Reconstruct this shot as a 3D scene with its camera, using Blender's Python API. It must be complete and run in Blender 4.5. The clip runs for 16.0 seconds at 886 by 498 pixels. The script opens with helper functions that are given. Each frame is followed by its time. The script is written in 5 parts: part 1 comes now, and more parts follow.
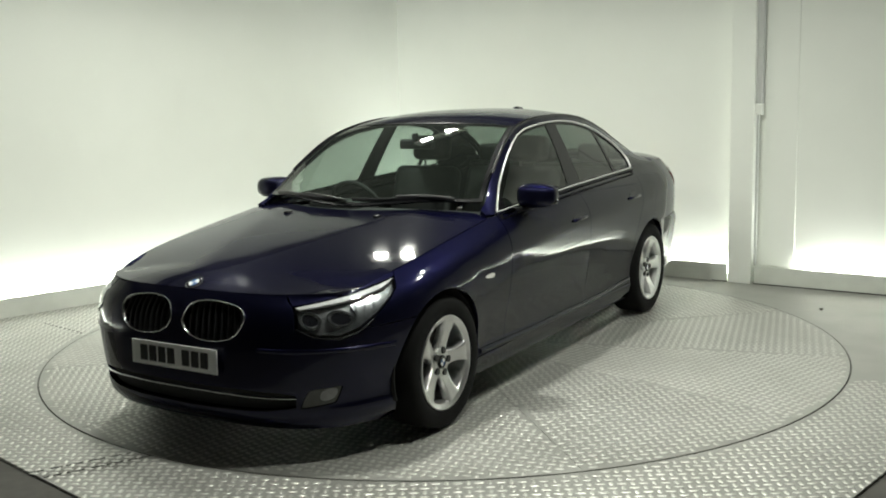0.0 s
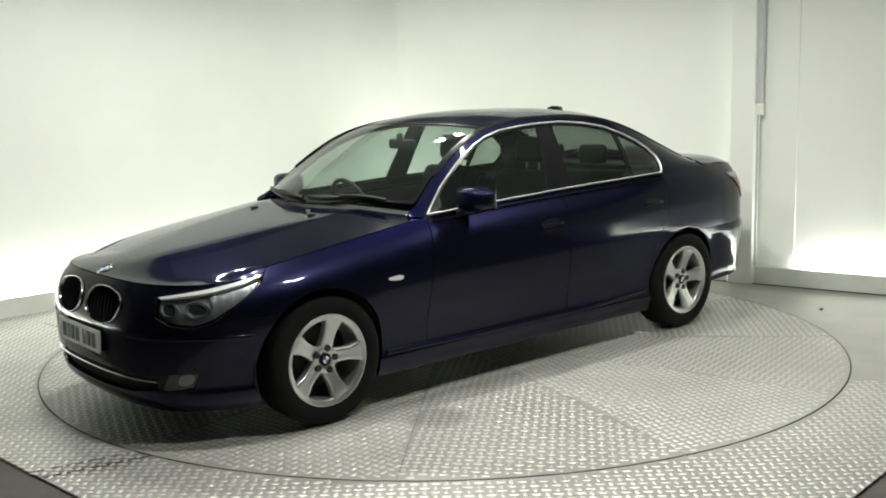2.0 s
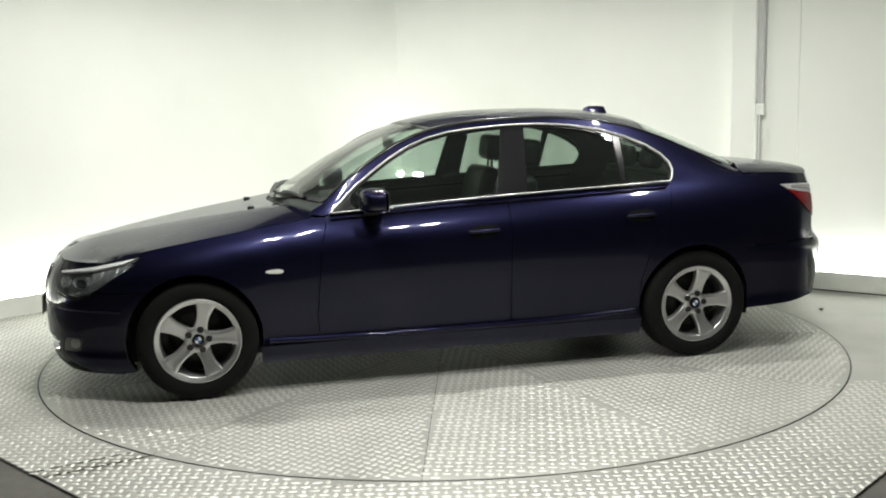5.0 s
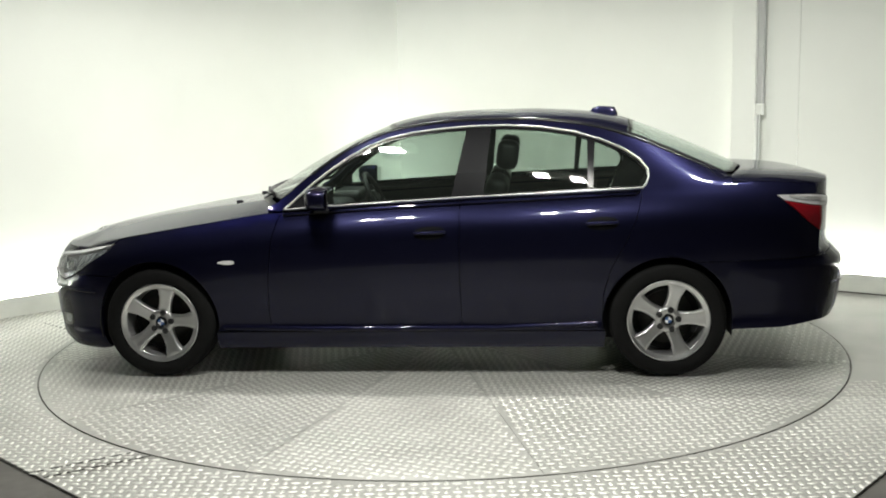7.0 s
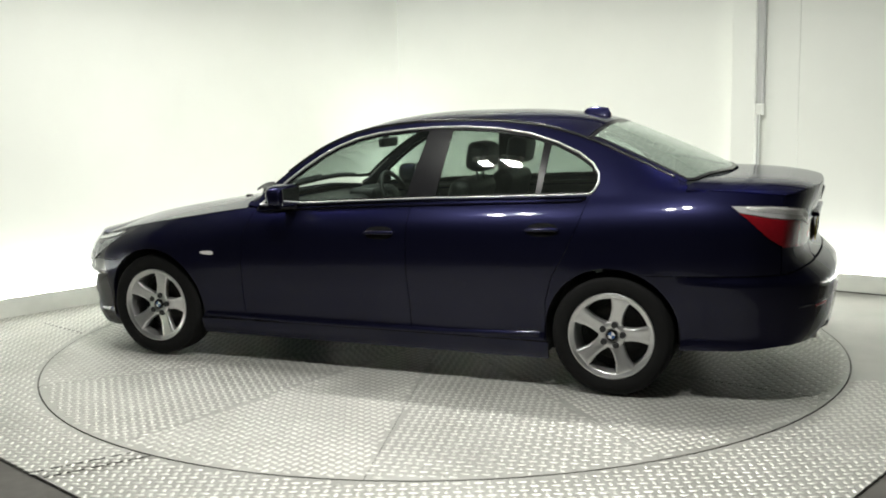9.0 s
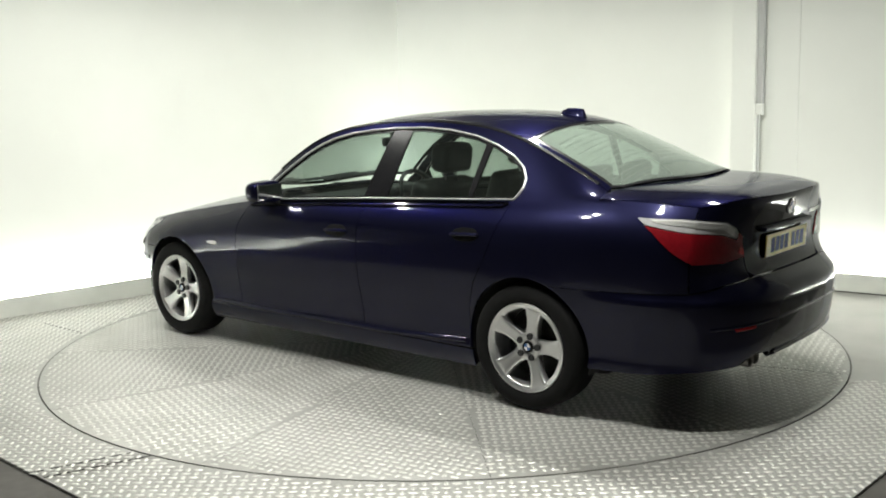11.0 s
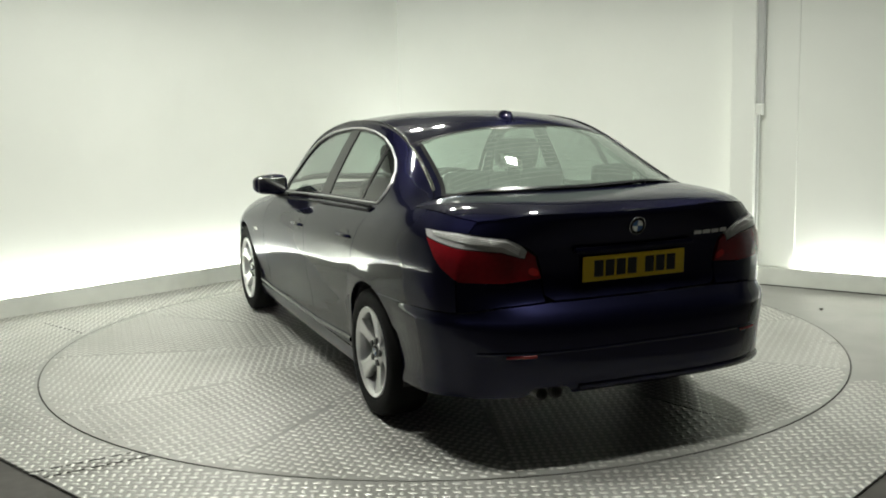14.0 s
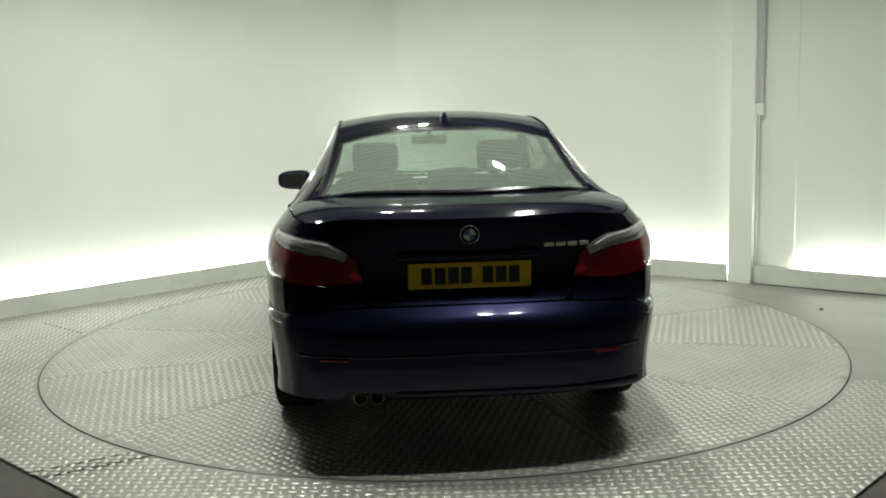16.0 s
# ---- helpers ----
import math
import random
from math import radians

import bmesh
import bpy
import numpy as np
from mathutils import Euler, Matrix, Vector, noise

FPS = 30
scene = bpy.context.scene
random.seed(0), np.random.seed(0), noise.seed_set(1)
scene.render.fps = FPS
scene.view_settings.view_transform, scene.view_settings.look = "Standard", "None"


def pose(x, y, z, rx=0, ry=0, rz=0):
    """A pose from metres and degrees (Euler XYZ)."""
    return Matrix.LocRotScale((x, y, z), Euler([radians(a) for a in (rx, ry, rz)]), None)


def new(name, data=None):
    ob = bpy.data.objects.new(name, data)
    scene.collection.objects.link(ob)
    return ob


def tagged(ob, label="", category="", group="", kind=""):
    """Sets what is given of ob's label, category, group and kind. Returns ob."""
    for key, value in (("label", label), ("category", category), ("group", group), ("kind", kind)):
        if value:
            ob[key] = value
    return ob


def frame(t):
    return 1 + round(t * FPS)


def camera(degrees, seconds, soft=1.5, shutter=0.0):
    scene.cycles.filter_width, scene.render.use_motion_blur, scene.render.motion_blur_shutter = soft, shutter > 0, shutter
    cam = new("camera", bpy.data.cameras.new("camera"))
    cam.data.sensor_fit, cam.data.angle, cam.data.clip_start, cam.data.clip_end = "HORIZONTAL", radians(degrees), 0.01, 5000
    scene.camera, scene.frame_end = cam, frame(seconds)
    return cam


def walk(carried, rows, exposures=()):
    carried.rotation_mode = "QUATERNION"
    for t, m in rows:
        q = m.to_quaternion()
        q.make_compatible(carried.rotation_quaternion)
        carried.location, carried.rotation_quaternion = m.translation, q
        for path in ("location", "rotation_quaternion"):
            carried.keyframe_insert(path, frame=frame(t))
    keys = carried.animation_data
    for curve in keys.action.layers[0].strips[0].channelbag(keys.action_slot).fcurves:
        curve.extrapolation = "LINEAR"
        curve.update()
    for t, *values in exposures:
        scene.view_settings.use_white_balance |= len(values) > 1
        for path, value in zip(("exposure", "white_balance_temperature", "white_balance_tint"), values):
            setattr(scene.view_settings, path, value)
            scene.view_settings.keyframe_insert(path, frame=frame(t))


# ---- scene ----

# ---------------------------------------------------------------- camera
cam = camera(47.957, 16.0, soft=1.9)
EYE_POSE = pose(0.0, -6.4278, 1.5622, 90 - 8.6238, 0, -0.1162) @ pose(0, 0, 0, 0, 0, -1.3326)
walk(cam, [(0.0, EYE_POSE), (16.0, EYE_POSE)],
     exposures=[(0.0, -0.16, 6560, 4.5), (1.5, 0.02, 6530, 8.0), (3.5, 0.18, 6500, 10.0), (7.0, 0.27, 6480, 10.5), (9.0, 0.27, 6480, 10.5), (12.5, 0.21, 6500, 10.0), (14.5, -0.20, 6560, 6.0), (16.0, -0.30, 6600, 4.0)])

# ---------------------------------------------------------------- world and lamps
world = bpy.data.worlds.new("world")
scene.world = world
world.use_nodes = True
world.node_tree.nodes["Background"].inputs[0].default_value = (0.9, 1.0, 0.92, 1)
world.node_tree.nodes["Background"].inputs[1].default_value = 0.02

LIGHT = (0.995, 1.0, 0.93)


def area_lamp(name, m, sx, sy, watts, colour=LIGHT):
    data = bpy.data.lights.new(name, "AREA")
    data.shape, data.size, data.size_y, data.energy, data.color = "RECTANGLE", sx, sy, watts, colour
    ob = new(name, data)
    ob.matrix_world = m
    return ob


# ---------------------------------------------------------------- materials
def material(name, colour, rough=0.5, metal=0.0, coat=0.0, grain=0.0, grain_scale=40.0, bump=0.0, bump_scale=200.0,
             stain=None, stain_scale=1.5, stain_amount=0.0, rough_vary=0.0, spec=0.5, vary=0.0, coat_ior=1.5):
    m = bpy.data.materials.new(name)
    m.use_nodes = True
    n, l = m.node_tree.nodes, m.node_tree.links
    p = n["Principled BSDF"]
    p.inputs["Base Color"].default_value = (*colour, 1)
    p.inputs["Roughness"].default_value = rough
    p.inputs["Metallic"].default_value = metal
    p.inputs["Coat Weight"].default_value = coat
    p.inputs["Coat Roughness"].default_value = 0.03
    p.inputs["Coat IOR"].default_value = coat_ior
    p.inputs["Specular IOR Level"].default_value = spec
    co = n.new("ShaderNodeTexCoord")
    last = None
    if grain:
        t = n.new("ShaderNodeTexNoise")
        t.inputs["Scale"].default_value, t.inputs["Detail"].default_value = grain_scale, 6
        l.new(co.outputs["Object"], t.inputs["Vector"])
        mix = n.new("ShaderNodeMix")
        mix.data_type = "RGBA"
        mix.inputs["A"].default_value = (*[c * (1 - grain) for c in colour], 1)
        mix.inputs["B"].default_value = (*[min(1, c * (1 + grain)) for c in colour], 1)
        l.new(t.outputs["Fac"], mix.inputs["Factor"])
        last = mix.outputs["Result"]
        if rough_vary:
            r = n.new("ShaderNodeMapRange")
            r.inputs["To Min"].default_value, r.inputs["To Max"].default_value = rough - rough_vary, rough + rough_vary
            l.new(t.outputs["Fac"], r.inputs["Value"])
            l.new(r.outputs["Result"], p.inputs["Roughness"])
    if stain:
        t = n.new("ShaderNodeTexNoise")
        t.inputs["Scale"].default_value, t.inputs["Detail"].default_value = stain_scale, 8
        l.new(co.outputs["Object"], t.inputs["Vector"])
        r = n.new("ShaderNodeMapRange")
        r.inputs["From Min"].default_value, r.inputs["From Max"].default_value = 0.42, 0.72
        r.inputs["To Max"].default_value = stain_amount
        l.new(t.outputs["Fac"], r.inputs["Value"])
        mix = n.new("ShaderNodeMix")
        mix.data_type = "RGBA"
        mix.inputs["A"].default_value, mix.inputs["B"].default_value = (*colour, 1), (*stain, 1)
        if last:
            l.new(last, mix.inputs["A"])
        l.new(r.outputs["Result"], mix.inputs["Factor"])
        last = mix.outputs["Result"]
    if vary and last:
        info, r = n.new("ShaderNodeObjectInfo"), n.new("ShaderNodeMapRange")
        r.inputs["To Min"].default_value, r.inputs["To Max"].default_value = 1 - vary, 1 + vary
        l.new(info.outputs["Random"], r.inputs["Value"])
        hsv = n.new("ShaderNodeHueSaturation")
        l.new(last, hsv.inputs["Color"])
        l.new(r.outputs["Result"], hsv.inputs["Value"])
        last = hsv.outputs["Color"]
    if last:
        l.new(last, p.inputs["Base Color"])
    if bump:
        t = n.new("ShaderNodeTexNoise")
        t.inputs["Scale"].default_value, t.inputs["Detail"].default_value = bump_scale, 4
        l.new(co.outputs["Object"], t.inputs["Vector"])
        b = n.new("ShaderNodeBump")
        b.inputs["Strength"].default_value, b.inputs["Distance"].default_value = bump, 0.002
        l.new(t.outputs["Fac"], b.inputs["Height"])
        l.new(b.outputs["Normal"], p.inputs["Normal"])
    return m


def glow(name, colour, strength):
    m = material(name, colour, 0.5)
    p = m.node_tree.nodes["Principled BSDF"]
    p.inputs["Emission Color"].default_value = (*colour, 1)
    p.inputs["Emission Strength"].default_value = strength
    return m


def glass(name, tint, rough=0.0, film=0.0):
    """Thin pane: clear, with a gloss that grows towards grazing view and a film of painted haze."""
    m = bpy.data.materials.new(name)
    m.use_nodes = True
    n, l = m.node_tree.nodes, m.node_tree.links
    n.remove(n["Principled BSDF"])
    a, b, f, mix = (n.new("ShaderNodeBsdfTransparent"), n.new("ShaderNodeBsdfGlossy"), n.new("ShaderNodeLayerWeight"), n.new("ShaderNodeMixShader"))
    a.inputs["Color"].default_value = (*tint, 1)
    b.inputs["Roughness"].default_value = rough
    f.inputs["Blend"].default_value = 0.5
    p5, ma = n.new("ShaderNodeMath"), n.new("ShaderNodeMath")
    p5.operation, ma.operation = "POWER", "MULTIPLY_ADD"
    p5.inputs[1].default_value = 4.5
    ma.inputs[1].default_value, ma.inputs[2].default_value = 0.90, 0.08
    l.new(f.outputs["Facing"], p5.inputs[0])
    l.new(p5.outputs[0], ma.inputs[0])
    l.new(ma.outputs[0], mix.inputs["Fac"])
    l.new(a.outputs["BSDF"], mix.inputs[1])
    l.new(b.outputs["BSDF"], mix.inputs[2])
    last = mix
    if film:
        # pale diffuse veil stands for the bright reflections and haze on the glass
        haze_bsdf, last = n.new("ShaderNodeBsdfDiffuse"), n.new("ShaderNodeMixShader")
        haze_bsdf.inputs["Color"].default_value = (0.46, 0.55, 0.47, 1)
        last.inputs["Fac"].default_value = film
        l.new(mix.outputs["Shader"], last.inputs[1])
        l.new(haze_bsdf.outputs["BSDF"], last.inputs[2])
    l.new(last.outputs["Shader"], n["Material Output"].inputs["Surface"])
    return m


M_WALL = material("wall_paint", (0.80, 0.82, 0.76), 0.55, grain=0.02, grain_scale=3, bump=0.15, bump_scale=90, stain=(0.70, 0.72, 0.66), stain_scale=0.9, stain_amount=0.35)
M_SKIRT = material("skirting_paint", (0.66, 0.68, 0.62), 0.45, grain=0.05, grain_scale=12, stain=(0.45, 0.46, 0.42), stain_scale=4, stain_amount=0.4)
M_PLATE = material("aluminium_plate", (0.395, 0.392, 0.365), 0.45, metal=0.30, grain=0.12, grain_scale=25, rough_vary=0.08, bump=0.25, bump_scale=120, stain=(0.28, 0.28, 0.25), stain_scale=2.2, stain_amount=0.6, vary=0.14)
def dirt_patch(m, centre, turn, half, dark):
    """A smear of oily dirt of its own outline on a sheet."""
    n, l = m.node_tree.nodes, m.node_tree.links
    p = n["Principled BSDF"]
    before = p.inputs["Base Color"].links[0].from_socket
    co, mp, ln, ns, ad, mr, mix = (n.new("ShaderNode" + k) for k in ("TexCoord", "Mapping", "VectorMath", "TexNoise", "Math", "MapRange", "Mix"))
    mp.vector_type = "TEXTURE"
    mp.inputs["Location"].default_value = (*centre, 0)
    mp.inputs["Rotation"].default_value = (0, 0, math.radians(turn))
    mp.inputs["Scale"].default_value = (*half, 1)
    ln.operation, ad.operation = "LENGTH", "ADD"
    ns.inputs["Scale"].default_value, ns.inputs["Detail"].default_value = 9, 6
    l.new(co.outputs["Object"], mp.inputs["Vector"])
    l.new(mp.outputs["Vector"], ln.inputs[0])
    l.new(co.outputs["Object"], ns.inputs["Vector"])
    l.new(ln.outputs["Value"], ad.inputs[0])
    l.new(ns.outputs["Fac"], ad.inputs[1])
    mr.inputs["From Min"].default_value, mr.inputs["From Max"].default_value = 0.8, 1.5
    mr.inputs["To Min"].default_value, mr.inputs["To Max"].default_value = 0.8, 0.0
    l.new(ad.outputs["Value"], mr.inputs["Value"])
    mix.data_type = "RGBA"
    mix.inputs["B"].default_value = (*dark, 1)
    l.new(before, mix.inputs["A"])
    l.new(mr.outputs["Result"], mix.inputs["Factor"])
    l.new(mix.outputs["Result"], p.inputs["Base Color"])


dirt_patch(M_PLATE, (-1.55, -2.25), 30, (0.42, 0.10), (0.10, 0.095, 0.08))
M_STUD = material("worn_stud", (0.62, 0.62, 0.58), 0.37, metal=0.55, grain=0.15, grain_scale=30, stain=(0.40, 0.40, 0.37), stain_scale=1.1, stain_amount=0.7, vary=0.12)
M_CONCRETE = material("dark_concrete", (0.10, 0.095, 0.085), 0.8, grain=0.3, grain_scale=18, bump=0.5, bump_scale=150, stain=(0.05, 0.047, 0.04), stain_scale=3, stain_amount=0.6)
M_CEIL = material("ceiling_paint", (0.075, 0.075, 0.072), 0.8, grain=0.1, grain_scale=5)
M_DARKWALL = material("charcoal_wall", (0.13, 0.13, 0.128), 0.8, grain=0.2, grain_scale=6)
M_CONDUIT = material("grey_plastic", (0.56, 0.57, 0.55), 0.4, grain=0.05)
M_GAP = material("gap_dirt", (0.03, 0.03, 0.028), 0.9)
M_TUBE = glow("tube_light", (0.95, 1.0, 0.92), 14.0)
M_LAMP = glow("lamp_diffuser", (1.0, 1.0, 0.95), 22.0)

# ---------------------------------------------------------------- mesh helpers
def mesh_object(name, verts, faces, mat, parent=None, label="", smooth=False):
    me = bpy.data.meshes.new(name)
    me.from_pydata([tuple(map(float, v)) for v in verts], [], [tuple(map(int, q)) for q in faces])
    me.update()
    me.materials.append(mat)
    if smooth:
        me.polygons.foreach_set("use_smooth", [True] * len(me.polygons))
    ob = new(name, me)
    if parent:
        ob.parent = parent
    if label:
        ob["label"] = label
    return ob


def part(name, bm, mat, parent=None, label="", smooth=False):
    me = bpy.data.meshes.new(name)
    bm.to_mesh(me)
    bm.free()
    me.materials.append(mat)
    if smooth:
        me.polygons.foreach_set("use_smooth", [True] * len(me.polygons))
    ob = new(name, me)
    if parent:
        ob.parent = parent
    if label:
        ob["label"] = label
    return ob


def box_bm(x0, x1, y0, y1, z0, z1, bevel=0.0, m=None, bm=None):
    bm = bm or bmesh.new()
    made = bmesh.ops.create_cube(bm, size=1.0)["verts"]
    for v in made:
        v.co = Vector(((x0 + x1) / 2 + v.co.x * (x1 - x0), (y0 + y1) / 2 + v.co.y * (y1 - y0), (z0 + z1) / 2 + v.co.z * (z1 - z0)))
    if bevel:
        edges = list({e for v in made for e in v.link_edges})
        got = bmesh.ops.bevel(bm, geom=edges, offset=bevel, segments=2, affect="EDGES", profile=0.6)
        made = list({v for q in got["faces"] for v in q.verts} | {v for v in made if v.is_valid})
    if m is not None:
        bmesh.ops.transform(bm, matrix=m, verts=[v for v in made if v.is_valid])
    return bm


def prism(name, plan, z0, z1, mat, parent=None, label=""):
    """An upright prism over a plan polygon (anticlockwise)."""
    n = len(plan)
    verts = [(x, y, z0) for x, y in plan] + [(x, y, z1) for x, y in plan]
    faces = [tuple(range(n - 1, -1, -1)), tuple(range(n, 2 * n))]
    faces += [(i, (i + 1) % n, n + (i + 1) % n, n + i) for i in range(n)]
    return mesh_object(name, verts, faces, mat, parent, label)


def revolve(profile, segs, axis="y"):
    """Ring of (radius, height) rows turned round an axis."""
    verts, faces, n = [], [], len(profile)
    for i in range(segs):
        a = 2 * math.pi * i / segs
        for r, h in profile:
            verts.append((r * math.cos(a), h, r * math.sin(a)) if axis == "y" else (r * math.cos(a), r * math.sin(a), h))
    for i in range(segs):
        for j in range(n - 1):
            a, b = i * n + j, ((i + 1) % segs) * n + j
            faces.append((a, a + 1, b + 1, b) if axis == "y" else (a, b, b + 1, a + 1))
    return verts, faces


# ---------------------------------------------------------------- the booth
CORNER = Vector((-0.381, 3.704))
LEFT_DIR = Vector((-0.722, -0.692)).normalized()
RIGHT_DIR = Vector((0.8096, -0.5870)).normalized()
WALL_H = 3.0
WALL_TOP = 2.68     # the white lining ends below the dark ceiling


def wall_run(name, start, way, length, mat, z1=WALL_H, thick=0.12, out_sign=1, z0=-0.1):
    """A wall whose inner face runs from start along way."""
    side = Vector((-way.y, way.x)) * out_sign
    a, b = start, start + way * length
    plan = [a, b, b + side * thick, a + side * thick]
    if out_sign < 0:
        plan.reverse()
    return tagged(prism(name, [tuple(p) for p in plan], z0, z1, mat), kind="structure")


COVE = 0.09      # depth of the light trough behind the skirting
SK_H = 0.145
left_out, right_out = Vector((LEFT_DIR.y, -LEFT_DIR.x)), Vector((-RIGHT_DIR.y, RIGHT_DIR.x))
if left_out.y < 0:
    left_out = -left_out
if right_out.y < 0:
    right_out = -right_out


def meet(p, d, q, e):
    k = ((q.x - p.x) * e.y - (q.y - p.y) * e.x) / (d.x * e.y - d.y * e.x)
    return p + d * k


# the skirting's front face is the measured line; the wall stands behind it
wall_corner = meet(CORNER + left_out * COVE, LEFT_DIR, CORNER + right_out * COVE, RIGHT_DIR)
wall_left = tagged(wall_run("wall_west", wall_corner, LEFT_DIR, 8.2, M_WALL, WALL_TOP, out_sign=-1), "white painted booth wall lit from a low trough", "wall")
wall_right = tagged(wall_run("wall_east", wall_corner, RIGHT_DIR, 8.4, M_WALL, WALL_TOP, out_sign=1), "white painted booth wall with an upright box pillar", "wall")
tagged(wall_run("wall_west_top", wall_corner, LEFT_DIR, 8.2, M_DARKWALL, out_sign=-1, z0=WALL_TOP), "dark band of wall above the white lining", "wall")
tagged(wall_run("wall_east_top", wall_corner, RIGHT_DIR, 8.4, M_DARKWALL, out_sign=1, z0=WALL_TOP), "dark band of wall above the white lining", "wall")
lw_end, rw_end = wall_corner + LEFT_DIR * 8.2, wall_corner + RIGHT_DIR * 8.4
# unseen walls added behind the camera so the car mirrors a dark space
for nm, a, b in (("wall_south_west", lw_end, Vector((-5.2, -9.5))), ("wall_south", Vector((-5.2, -9.5)), Vector((5.8, -9.5))), ("wall_south_east", Vector((5.8, -9.5)), rw_end)):
    way = (b - a).normalized()
    tagged(wall_run(nm, a, way, (b - a).length, M_DARKWALL, out_sign=-1), "unseen dark wall added to close the space", "wall")


def skirting(start, way, d0, d1, out):
    plan = [start + way * d0, start + way * d1, start + way * d1 + out * 0.018, start + way * d0 + out * 0.018]
    area = sum(plan[i].x * plan[(i + 1) % 4].y - plan[(i + 1) % 4].x * plan[i].y for i in range(4))
    if area < 0:
        plan.reverse()
    ob = prism("baseboard", [tuple(p) for p in plan], 0.0, SK_H, M_SKIRT)
    return tagged(ob, "pale grey skirting board in front of a light trough", "skirting", kind="structure")


def floor_gap(d0, d1):
    """Dark open gap under the skirting."""
    a, b = CORNER + RIGHT_DIR * d0, CORNER + RIGHT_DIR * d1
    ob = prism("skirting_gap", [tuple(p) for p in (a - right_out * 0.008, b - right_out * 0.008, b + right_out * 0.002, a + right_out * 0.002)], -0.001, 0.006, M_GAP)
    tagged(ob, "dark gap between floor plates and skirting", "gap", kind="structure")


floor_gap(3.27, 3.40)
floor_gap(3.62, 4.75)
PILLAR = 3.415    # along the east wall
skirting(CORNER, LEFT_DIR, 0.02, 7.6, left_out)
skirting(CORNER, RIGHT_DIR, 0.02, PILLAR - 0.02, right_out)
skirting(CORNER, RIGHT_DIR, PILLAR + 0.21, 7.6, right_out)


def trough_light(start, way, d0, d1, out):
    """Fluorescent tubes lying in the trough: one housing and its tube."""
    m = start + way * ((d0 + d1) / 2) + out * 0.055
    ang = math.degrees(math.atan2(way.y, way.x))
    L = d1 - d0
    holder = new("trough_light")
    holder.matrix_world = pose(m.x, m.y, 0.0, 0, 0, ang)
    part("housing", box_bm(-L / 2, L / 2, -0.022, 0.022, 0.0, 0.05, 0.004), M_SKIRT, holder)
    v, f = revolve([(0.013, -L / 2 + 0.02), (0.013, L / 2 - 0.02)], 10)
    tube = mesh_object("tube", [(y, x, z + 0.07) for x, y, z in v], f, M_TUBE, holder, "glowing white tube", True)
    tagged(holder, "white fluorescent tube lying behind the skirting", "light", "trough lights")
    up = Matrix.Translation((m.x, m.y, 0.09)) @ pose(0, 0, 0, 180, 0, 0) @ pose(0, 0, 0, 0, 0, -ang)
    area_lamp("trough_lamp", up, L, 0.05, 11.0 * L, (0.99, 1.0, 0.99))


for d in range(5):
    trough_light(CORNER, LEFT_DIR, 0.12 + d * 1.45, 0.12 + d * 1.45 + 1.4, left_out)
for d0, d1 in ((0.1, 1.75), (1.8, 3.45), (3.98, 5.4), (5.45, 6.9)):
    trough_light(CORNER, RIGHT_DIR, d0, d1, right_out)

ceiling = prism("ceiling", [(-7, -10), (7, -10), (7, 5), (-7, 5)], WALL_H, WALL_H + 0.1, M_CEIL)
tagged(ceiling, "dark painted workshop ceiling", "ceiling", kind="structure")

# ceiling lights
def ceiling_light(m, spots):
    holder = new("ceiling_light")
    holder.matrix_world = m
    w = 0.13 + 0.14 * (len(spots) - 1)
    part("housing", box_bm(-w, w, -0.09, 0.09, -0.07, 0.0, 0.01), M_SKIRT, holder)
    for x in spots:
        part("diffuser", box_bm(x - 0.06, x + 0.06, -0.05, 0.05, -0.085, -0.072, 0.004), M_LAMP, holder, "glowing white diffuser")
    tagged(holder, "white rectangular floodlight fixed to the dark ceiling", "light", "ceiling lights")


CEILING_LIGHTS = [(-0.30, 1.15, 15, 36, (-0.14, 0.14)), (0.65, -0.2, 0, 42, (0.0,)), (-1.85, 0.05, 45, 40, (-0.14, 0.14)), (-0.80, -1.85, 0, 38, (-0.14, 0.14)), (0.60, -2.4, 0, 38, (-0.14, 0.14)), (1.95, -0.85, -40, 33, (-0.14, 0.14))]
for x, y, a, watts, spots in CEILING_LIGHTS:
    m = pose(x, y, WALL_H - 0.002, 0, 0, a)
    ceiling_light(m, spots)
    for dx in spots:
        area_lamp("ceiling_lamp", m @ pose(dx, 0, -0.095), 0.11, 0.09, 1.06 * watts / len(spots))

# pillar, conduit and junction box
def on_right(d, o):
    p = CORNER + RIGHT_DIR * d + right_out * o
    return (p.x, p.y)


ang_r = math.degrees(math.atan2(RIGHT_DIR.y, RIGHT_DIR.x))
px, py = on_right(PILLAR + 0.095, 0.0)
pillar = part("pillar", box_bm(-0.095, 0.095, -0.03, 0.20, 0.0, WALL_H, 0.004), M_WALL)
pillar.matrix_world = pose(px, py, 0, 0, 0, ang_r)
tagged(pillar, "white boxed-in upright pillar against the wall", "pillar", kind="structure")

# ---------------------------------------------------------------- floor, platform and turntable
ground = mesh_object("floor", [(-7, -10, -0.012), (7, -10, -0.012), (7, 5, -0.012), (-7, 5, -0.012)], [(0, 1, 2, 3)], M_CONCRETE)
tagged(ground, "dark worn concrete workshop floor", "floor", kind="structure")

R_TABLE = 2.486
AXIS = (0.005, -0.018)     # the turntable turns about this point


# a low lens-shaped lozenge: foot, shoulder and crown rings
STUD_FACES = [(i, (i + 1) % 6, 6 + (i + 1) % 6, 6 + i) for i in range(6)] + [(6, 7, 12), (7, 8, 13, 12), (8, 9, 13), (9, 10, 13), (10, 11, 12, 13), (11, 6, 12)]


